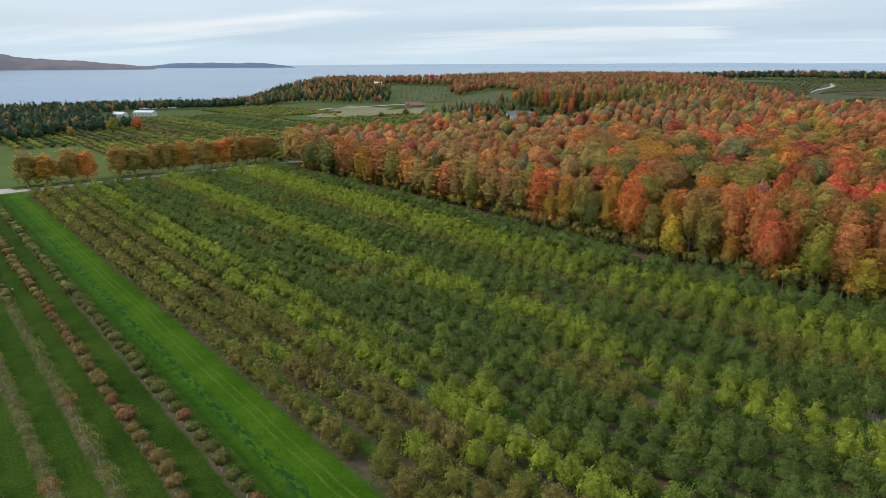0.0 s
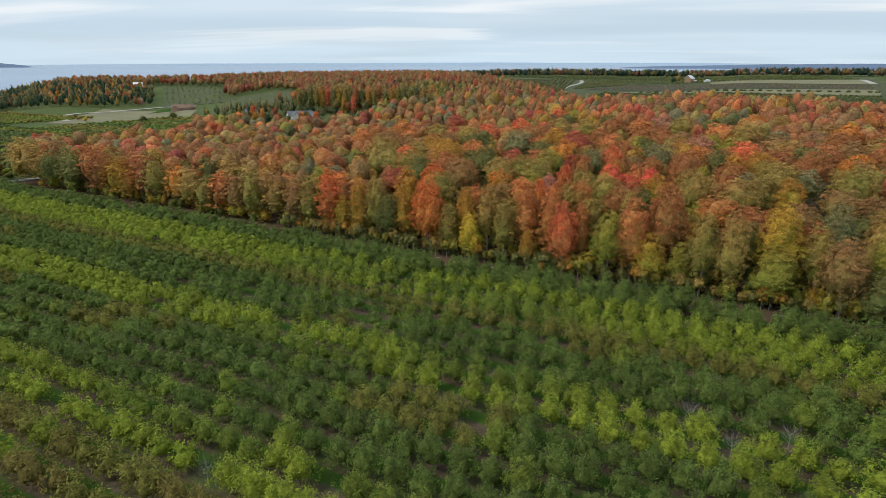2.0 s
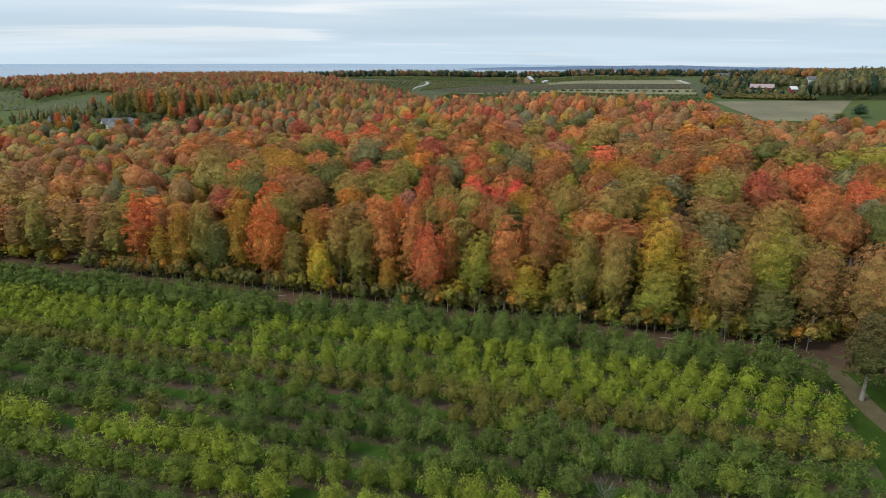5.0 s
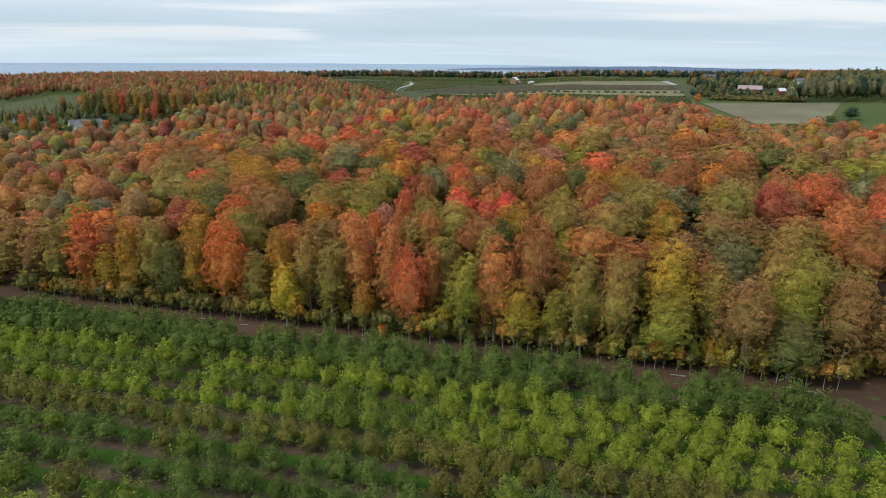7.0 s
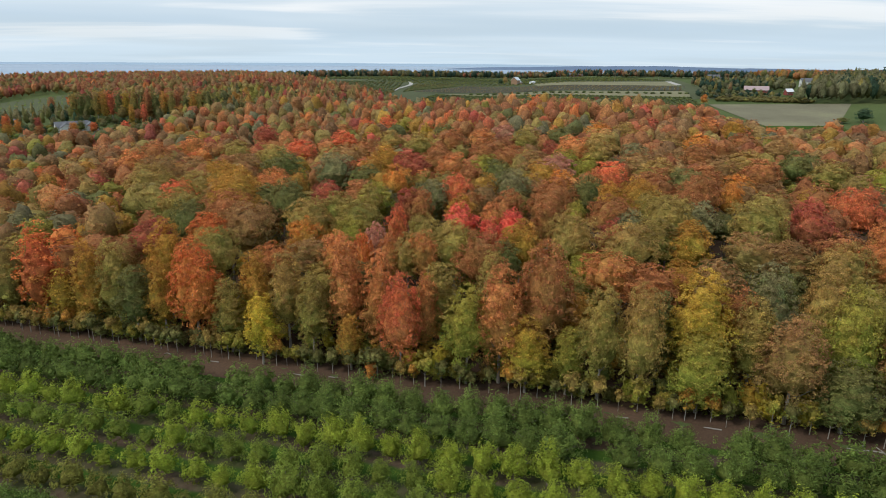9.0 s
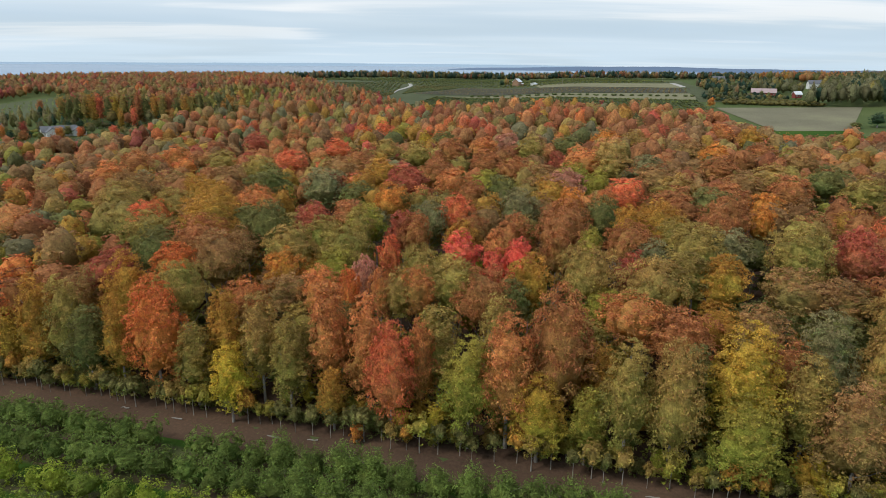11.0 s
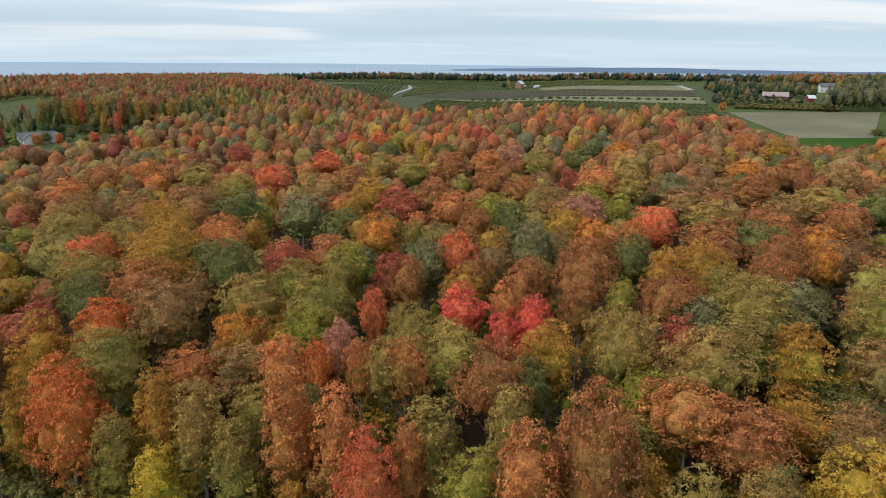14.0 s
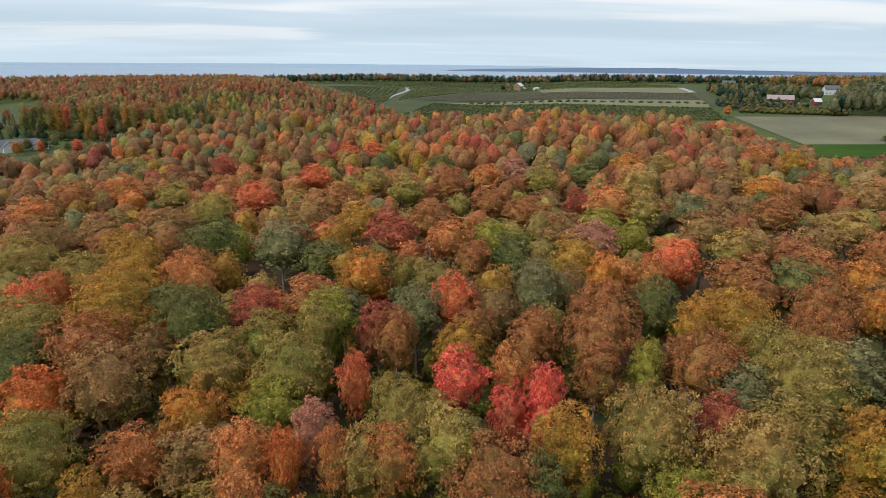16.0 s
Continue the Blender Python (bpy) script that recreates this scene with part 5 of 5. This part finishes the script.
FAR_ROW = [crown(r3, HC, RC, 0.6, 4, 20, 0.95, low=(0.9, 0.95, 0.9), dome=2.4, core=1, fill=0.9) for _ in range(4)]
row_block("beyond_road_orchard", [at(470, 96), at(345, 96), at(345, 150), at(470, 150)], 6.0, 5.0, ["lime", "olive", "mid", "brown", "brown"], "orchard rows in lime and brown beyond the road", 2.8, 2.2, 3, tone=(0.95, 0.88, 1.0))
row_block("lower_orchard", [at(700, 60), at(480, 60), at(480, 300), at(700, 300)], 6.2, 6.0, ["dark", "olive", "dark", "olive", "brown", "lime", "dark"], "wide orchard of dark rows with lime stripes", 3.0, 2.3, 4, tone=(0.85, 0.8, 1.0))
row_block("middle_orchard", [at(480, 150), at(330, 165), at(330, 310), at(480, 310)], 6.2, 6.0, ["dark", "olive", "lime", "olive"], "orchard rows behind the line of maples", 3.0, 2.3, 6, tone=(0.85, 0.8, 1.0))
# plateau rows: less green, more blue, a distance haze put into leaf colour
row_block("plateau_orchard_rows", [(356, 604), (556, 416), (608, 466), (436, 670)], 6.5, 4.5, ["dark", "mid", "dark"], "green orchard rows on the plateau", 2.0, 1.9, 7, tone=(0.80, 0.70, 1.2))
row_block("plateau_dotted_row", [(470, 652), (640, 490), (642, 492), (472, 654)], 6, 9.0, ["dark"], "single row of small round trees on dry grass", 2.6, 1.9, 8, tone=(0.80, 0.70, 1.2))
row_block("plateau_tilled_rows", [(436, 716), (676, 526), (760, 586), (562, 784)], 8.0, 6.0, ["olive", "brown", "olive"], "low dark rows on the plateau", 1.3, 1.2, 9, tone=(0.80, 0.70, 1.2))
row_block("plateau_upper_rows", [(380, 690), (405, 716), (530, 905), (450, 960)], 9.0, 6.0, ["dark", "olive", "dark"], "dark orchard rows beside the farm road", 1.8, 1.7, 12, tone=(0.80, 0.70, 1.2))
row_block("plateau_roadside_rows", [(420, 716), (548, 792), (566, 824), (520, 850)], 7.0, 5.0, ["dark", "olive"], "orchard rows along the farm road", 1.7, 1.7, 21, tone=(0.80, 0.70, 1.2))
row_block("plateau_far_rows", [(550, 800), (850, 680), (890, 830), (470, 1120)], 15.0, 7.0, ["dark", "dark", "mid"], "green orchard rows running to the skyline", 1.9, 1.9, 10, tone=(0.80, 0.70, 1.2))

row_block("hollow_orchard", [at(560, 300), at(395, 300), at(395, 430), at(560, 430)], 6.2, 6.0, ["dark", "olive", "brown", "olive"], "brownish orchard rows below the houses", 3.2, 2.3, 14)
row_block("lawn_side_orchard", [at(800, 300), at(640, 300), at(640, 400), at(800, 400)], 7, 6.5, ["olive", "mid", "brown", "dark"], "pale orchard rows beside the drive", 3.0, 2.2, 18)
row_block("hillside_bushes", [(-60, 915), (4, 885), (8, 1085), (-72, 1150)], 14, 9, ["mid", "dark"], "small bushes dotted over a hillside clearing", 1.8, 1.6, 15)
row_block("paddock_vines", [(20, 760), (80, 720), (92, 890), (20, 905)], 12, 7, ["mid"], "faint rows of low vines in a clearing", 1.2, 1.0, 16)
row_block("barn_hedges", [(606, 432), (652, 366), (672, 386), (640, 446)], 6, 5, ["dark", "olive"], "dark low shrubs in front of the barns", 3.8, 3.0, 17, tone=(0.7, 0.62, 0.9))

# maples along the road, leafy almost to the ground
ROAD_MAPLE = as_things([(mass(r3, H0, R0, 0.3, 2, 3000, 0.27, low=(0.80, 1.0, 0.85), dome=3.2, cone=0.2, clump=0.9, fill=0.6, clumps=130, rough=0.16), limbs(r3, H0, R0, 0.24, 0.2, 5)) for _ in range(4)])
r4 = np.random.default_rng(31)
for i, n in enumerate((43, 50, 58, 66, 80, 87, 95, 102, 110, 119, 124, 131, 137, 144, 150, 157)):
    x, y = at(327 + r4.uniform(-1.2, 1.2), n + r4.uniform(-1, 1))
    name = ("olive", "amber", "tan", "orange", "tan", "olive", "tan", "olive", "amber", "tan", "amber", "orange", "tan", "amber", "tan", "olive")[i]
    tree_thing("roadside_maple", ROAD_MAPLE[i % 4], x, y, r4.uniform(14.5, 18), r4.uniform(5.6, 7.0), LEAVES[name], "roadside maple with %s leaves beside a gravel road" % WORDS[name], "tree", "maples along the road", r4.uniform(0, 6.28))
x, y = at(-19.8, 139.5)
tree_thing("maple_tree", DATA_HERO_EDGE[1], x, y, 15.0, 4.4, (0.125, 0.098, 0.036), "lone brown-leaved maple on the headland with a pale trunk", "tree")

# saplings and low growth along the wood's edge
r5 = np.random.default_rng(41)
HS, RS = 4.2, 1.3
SAPLING = [(mass(r5, HS, RS, 1.7, 1, 460, 0.13, clump=0.35, clumps=20, rough=0.3), limbs(r5, HS, RS, 0.05, 0.4, 4)) for _ in range(4)]
BUSH = [(mass(r5, HS, RS * 1.6, 0.2, 2, 1000, 0.15, clump=0.45, clumps=34, rough=0.3), limbs(r5, HS, RS, 0.05, 0.2, 5)) for _ in range(3)]
DATA_SAPLING = [(raw_mesh("crown", V, Q, F, LEAF, T, True), raw_mesh("trunk", lv, lq, [], BARK)) for (V, Q, F, T), (lv, lq) in SAPLING]
DATA_BUSH = [(raw_mesh("crown", V, Q, F, LEAF, T, True), raw_mesh("trunk", lv, lq, [], BARK)) for (V, Q, F, T), (lv, lq) in BUSH]
u = -16.0
while u < 150:
    x, y = at(u, 157.2 + r5.uniform(-0.6, 0.8))
    name = ("green", "olive", "lime", "green", "olive", "amber")[int(r5.integers(6))]
    h = r5.uniform(3.6, 6.5)
    tree_thing("sapling", DATA_SAPLING[int(r5.integers(4))], x, y, h, h * r5.uniform(0.24, 0.34), LEAVES[name], "thin sapling with %s leaves under the wood's edge" % WORDS[name], "sapling", "saplings at the wood's edge", r5.uniform(0, 6.28), HS, RS)
    if r5.random() < 0.75:
        x, y = at(u + 1.2, 159.6 + r5.uniform(-0.8, 1.2))
        h = r5.uniform(2.5, 4.5)
        name = ("green", "green", "olive", "lime")[int(r5.integers(4))]
        tree_thing("understory_bush", DATA_BUSH[int(r5.integers(3))], x, y, h, h * 0.5, LEAVES[name], "bushy undergrowth with %s leaves at the wood's edge" % WORDS[name], "bush", "undergrowth", r5.uniform(0, 6.28), HS, RS * 1.6)
    u += r5.uniform(1.5, 3.2)
x, y = at(63.5, 156.8)
tree_thing("sapling", DATA_BUSH[0], x, y, 3.6, 1.3, LEAVES["orange"], "small bright orange maple sapling at the wood's edge", "sapling", "", 0, HS, RS * 1.6)


def log_thing(x, y, turn, length, thick):
    r = np.random.default_rng(int(x * 7) % 1000)
    p = np.array([[-length / 2, 0, thick], [-length / 5, 0.1 * r.normal(), thick * 0.95], [length / 4, 0.12 * r.normal(), thick * 0.9], [length / 2, 0.05, thick * 0.8]])
    v, q = tube(p, [thick, thick * 0.95, thick * 0.8, thick * 0.5], 7)
    ob = new("fallen_log", raw_mesh("fallen_log", v, q, [], BARK))
    ob.matrix_basis = pose(x, y, float(land(x, y)) + 0.02, 0, 0, turn)
    tagged(ob, "pale fallen log lying beside the bare track", "log", "fallen logs")


for u, n, turn, ln in ((-11, 155.6, 130, 4.5), (-13.5, 155.2, 60, 3.6), (9, 155.8, 128, 2.5), (22, 155.4, 135, 1.8), (70, 155.6, 140, 1.6), (76, 154.8, 125, 2.2), (93, 155.3, 131, 1.8), (103, 155.8, 140, 1.4)):
    log_thing(*at(u, n), turn, ln, 0.13)

# ---- buildings ----
def paint(name, c, rough=0.7):
    return plain(name, c, rough, 0.3, 2.0, 0.15)


WHITE_WALL, TAN_WALL, RED_WALL, BROWN_WALL = paint("white_siding", (0.72, 0.72, 0.70)), paint("tan_brick", (0.36, 0.23, 0.17)), paint("red_boards", (0.24, 0.055, 0.045)), paint("weathered_boards", (0.33, 0.2, 0.12))
GREY_ROOF, TAN_ROOF, WHITE_ROOF, PINK_ROOF = paint("grey_shingles", (0.15, 0.15, 0.16), 0.9), paint("tan_shingles", (0.25, 0.155, 0.11), 0.9), paint("white_metal_roof", (0.75, 0.76, 0.77), 0.4), paint("faded_red_roof", (0.42, 0.31, 0.305), 0.7)
PANE = Mat("window_glass", 0.08, 0.6).base((0.03, 0.04, 0.05)).m


def gable(L, W, h, rise, over=0.6, thick=0.25):
    """A gabled roof with overhang and thickness, ridge along x."""
    bm = bmesh.new()
    prof = [(-W / 2 - over, h - over * 2 * rise / W), (0, h + rise), (W / 2 + over, h - over * 2 * rise / W)]
    ring = [(y, z + thick) for y, z in prof] + [(y, z) for y, z in reversed(prof)]
    ends = [[bm.verts.new((x, y, z)) for y, z in ring] for x in (-L / 2 - over, L / 2 + over)]
    for i in range(6):
        bm.faces.new((ends[0][i], ends[0][(i + 1) % 6], ends[1][(i + 1) % 6], ends[1][i]))
    bm.faces.new(ends[0][::-1])
    bm.faces.new(ends[1])
    bmesh.ops.recalc_face_normals(bm, faces=bm.faces)
    return bm


def walls(L, W, h, rise):
    bm = bmesh.new()
    ring = [(-W / 2, -1.0), (W / 2, -1.0), (W / 2, h), (0, h + rise), (-W / 2, h)]
    ends = [[bm.verts.new((x, y, z)) for y, z in ring] for x in (-L / 2, L / 2)]
    for i in range(5):
        bm.faces.new((ends[0][i], ends[0][(i + 1) % 5], ends[1][(i + 1) % 5], ends[1][i]))
    bm.faces.new(ends[0][::-1])
    bm.faces.new(ends[1])
    bmesh.ops.recalc_face_normals(bm, faces=bm.faces)
    return bm


def window_part(parent, x, y, z, w, h, side):
    """A framed window on a long wall; side: -1 or 1 in y."""
    bm = bmesh.new()
    for x0, x1, z0, z1 in ((-w / 2, w / 2, h / 2 - 0.1, h / 2), (-w / 2, w / 2, -h / 2, -h / 2 + 0.1), (-w / 2, -w / 2 + 0.1, -h / 2 + 0.1, h / 2 - 0.1), (w / 2 - 0.1, w / 2, -h / 2 + 0.1, h / 2 - 0.1)):
        box(bm, x + x0, y - 0.06, z + z0, x + x1, y + 0.06, z + z1)
    fr = part("window", bm, WHITE_WALL, parent)
    bm = bmesh.new()
    box(bm, x - w / 2 + 0.1, y - 0.03, z - h / 2 + 0.1, x + w / 2 - 0.1, y + 0.03, z + h / 2 - 0.1)
    part("pane", bm, PANE, fr)


def house(name, x, y, turn, L, W, h, rise, wall, roof, label, wings=(), windows=4, chimney=False, category="house"):
    ob = new(name)
    ob.empty_display_size = 1.0
    ob.matrix_basis = pose(x, y, float(land(x, y)) + 0.4, 0, 0, turn)
    part("wall", walls(L, W, h, rise), wall, ob)
    part("roof", gable(L, W, h, rise), roof, ob)
    for wx, wy, wl_, ww, wh, wr, quarter in wings:
        for nm, bm, mat in (("wing_wall", walls(wl_, ww, wh, wr), wall), ("wing_roof", gable(wl_, ww, wh, wr), roof)):
            bm.transform(pose(wx, wy, 0.03, 0, 0, 90 if quarter else 0))
            part(nm, bm, mat, ob)
    for i in range(windows):
        px = -L / 2 + L * (i + 0.5) / windows
        for side in (-1, 1):
            window_part(ob, px, side * (W / 2 + 0.05), min(1.6, h * 0.55), min(1.4, L / windows * 0.5), 1.3, side)
    if chimney:
        bm = bmesh.new()
        box(bm, L * 0.2 - 0.5, -0.5, h, L * 0.2 + 0.5, 0.5, h + rise + 1.2)
        box(bm, L * 0.2 - 0.6, -0.6, h + rise + 1.2, L * 0.2 + 0.6, 0.6, h + rise + 1.4)
        part("chimney", bm, TAN_WALL, ob)
    return tagged(ob, label, category)


house("long_house", 67, 570, 8, 20, 9, 3.2, 3.0, WHITE_WALL, GREY_ROOF, "long white house with grey shingle roofs among trees", ((-5, -5, 8, 7, 3.0, 2.6, True), (11, -2, 10, 8, 3.0, 2.6, True)), 5)
house("white_cottage", 31, 634, -20, 10, 8, 3.0, 2.6, WHITE_WALL, GREY_ROOF, "small white cottage with a grey roof", (), 3, True)
house("brick_house", -38, 818, 5, 20, 10, 3.4, 3.2, TAN_WALL, TAN_ROOF, "low tan brick house with brown shingle roofs", ((-7, -6, 9, 8, 3.4, 2.8, True), (9, 3, 12, 8, 3.0, 2.6, False)), 5, True)
house("round_roofed_house", -96, 945, 30, 11, 11, 4.0, 3.4, TAN_WALL, TAN_ROOF, "tan house with a broad hipped roof beside conifers", (), 3)
house("white_house", -112, 1122, -15, 14, 9, 6.0, 3.0, WHITE_WALL, WHITE_ROOF, "tall white house above the orange trees", (), 4, True)
house("packing_shed", -331, 711, -8, 22, 10, 4.0, 1.6, WHITE_WALL, WHITE_ROOF, "long white metal shed beyond the orchard", (), 5, category="shed")
house("packing_shed", -356, 704, -20, 16, 9, 2.6, 2.0, WHITE_WALL, WHITE_ROOF, "low white tent-like shed beyond the orchard", (), 3, category="shed")
house("barn", 656, 792, 28, 13, 9, 6.0, 4.0, BROWN_WALL, WHITE_ROOF, "weathered barn with a white metal roof on the plateau", ((8, -2, 9, 7, 2.6, 1.2, False),), 3, category="barn")
house("farm_shed", 674, 776, 30, 12, 6, 2.2, 1.0, WHITE_WALL, WHITE_ROOF, "low white shed beside the barn", (), 2, category="shed")
house("red_barn", 716, 458, -56, 24, 11, 2.8, 3.8, RED_WALL, PINK_ROOF, "long red barn with a faded pink metal roof", (), 5, category="barn")
house("small_red_barn", 712, 420, -30, 7, 6, 3.4, 2.6, RED_WALL, WHITE_ROOF, "small red barn with a pale roof", (), 2, category="barn")
house("farmhouse", 888, 624, -50, 16, 9, 6.0, 3.4, WHITE_WALL, GREY_ROOF, "white farmhouse among dark trees", ((9, 0, 8, 7, 3.4, 2.4, False),), 4)
house("farmhouse", 880, 486, -45, 16, 10, 6.5, 3.8, WHITE_WALL, GREY_ROOF, "pale farmhouse with a grey roof under tall trees", (), 4)
house("ridge_house", 865, 880, -40, 16, 9, 4.0, 3.0, BROWN_WALL, GREY_ROOF, "brown house on the skyline between trees", ((10, 0, 9, 8, 3.0, 2.2, False),), 3)


def utility_pole(x, y, h=11.0):
    ob = new("utility_pole")
    ob.matrix_basis = pose(x, y, float(land(x, y)) - 0.1, 0, 0, 40)
    v, q = tube(np.array([[0, 0, 0], [0, 0, h * 0.5], [0, 0, h]]), [0.2, 0.17, 0.14], 8)
    pole = new("pole", raw_mesh("pole", v, q, [], BARK))
    pole.parent = ob
    bm = bmesh.new()
    box(bm, -1.3, -0.08, h - 0.8, 1.3, 0.08, h - 0.62)
    part("crossarm", bm, ORCHARD_BARK, ob)
    for dx in (-1.15, -0.4, 0.4, 1.15):
        v, q = tube(np.array([[dx, 0, h - 0.62], [dx, 0, h - 0.4]]), [0.06, 0.04], 6)
        ins = new("insulator", raw_mesh("insulator", v, q, [], TRUNK_PAINT))
        ins.parent = ob
    tagged(ob, "weathered wooden utility pole with a crossarm", "utility pole", "utility poles")


for x, y in ((82, 492), (146, 552), (640, 795), (700, 745), (770, 705), (850, 690), (590, 790)):
    utility_pole(x, y)

# ---- single trees and bushes out on the land ----
for x, y, h, r, name in ((566, 284, 11, 7.0, "pine"), (551, 292, 5, 5.5, "green"), (572, 424, 10, 4.2, "orange"), (636, 802, 9, 5.0, "pine"), (648, 806, 11, 5.0, "tan"), (-64, 662, 7, 5.0, "green"), (-40, 690, 8, 5, "green"), (114, 571, 17, 3.4, "red"), (106, 574, 16, 3.2, "amber"), (96, 536, 9, 4.2, "red"),
                         (64, 702, 14, 3.8, "rust"), (134, 560, 10, 4.0, "crimson"), (-118, 700, 5, 2.6, "yellow"), (20, 655, 12, 3.6, "pine"), (-250, 520, 12, 5, "orangered"), (-262, 505, 13, 5.5, "lime"), (-276, 470, 9, 3.5, "gold"), (47, 545, 9, 3.5, "rust"), (36, 560, 12, 3.0, "orange"), (78, 548, 8, 3.4, "orangered"), (56, 552, 6, 2.8, "green"), (68, 556, 7, 2.8, "olive"), (44, 566, 8, 3.0, "greygreen"), (28, 600, 13, 3.4, "pine")):
    tree_thing("conifer" if name == "pine" else "maple_tree", DATA_EDGE[int(abs(x)) % 6], x, y, h, r, LEAVES[name], "free-standing tree with %s leaves on open ground" % WORDS[name], "tree", "", x)

# yard trees round the long house
for x, y, h, r, name in ((40, 556, 8, 3.4, "pine"), (50, 560, 6, 3.0, "pine"), (72, 562, 8, 3.6, "green"), (80, 558, 7, 3.4, "pine"), (86, 566, 8, 3.4, "greygreen"), (74, 580, 9, 3.4, "pine"), (48, 584, 10, 3.6, "crimson"), (58, 588, 9, 3.4, "greygreen"), (66, 546, 9, 3.8, "orange"), (92, 552, 5, 3.2, "green"), (104, 558, 5, 3.2, "olive"), (118, 556, 6, 3.6, "olive"), (30, 548, 11, 4.0, "amber"), (22, 560, 11, 4.0, "olive"), (38, 574, 9, 3.4, "green"), (104, 540, 6, 3.4, "greygreen"), (30, 580, 14, 4.0, "orangered"), (14, 575, 12, 4.0, "green"), (124, 570, 14, 4.2, "greygreen"), (132, 574, 13, 4.0, "pine")):
    tree_thing("conifer" if name == "pine" else "garden_tree", DATA_EDGE[int(abs(x)) % 6], x, y, h, r, tuple(np.array(LEAVES[name]) * 0.9), "round garden tree, %s, near the long house" % WORDS[name], "tree", "garden trees", x)

# wall of tall trees behind the long house
r6 = np.random.default_rng(51)
for i in range(20):
    x, y = 74 + i * 4.6, 617 - i * 3.3 + r6.uniform(-2, 2)
    name = ("olive", "green", "green", "olive", "amber", "red", "green", "gold", "olive", "green", "rust", "green", "amber", "olive", "rust", "green", "amber")[i % 17]
    tree_thing("maple_tree", DATA_EDGE[i % 6], x, y, r6.uniform(22, 27), r6.uniform(4.4, 5.4), tuple(np.array(LEAVES[name]) * 0.85), "tall maple with %s leaves behind a lawn" % WORDS[name], "tree", "tall row behind the lawn", r6.uniform(0, 6.28))

for i in range(20):
    x, y = 74 + i * 4.6, 608 - i * 3.3 + r6.uniform(-2, 2)
    tree_thing("shrub", DATA_EDGE[i % 6], x, y, r6.uniform(4, 7), r6.uniform(2.8, 4.0), tuple(np.array(LEAVES[("green", "greygreen", "pine", "olive")[i % 4]]) * 0.8), "dark green shrub at the foot of tall trees", "shrub", "shrubs behind the lawn", r6.uniform(0, 6.28))
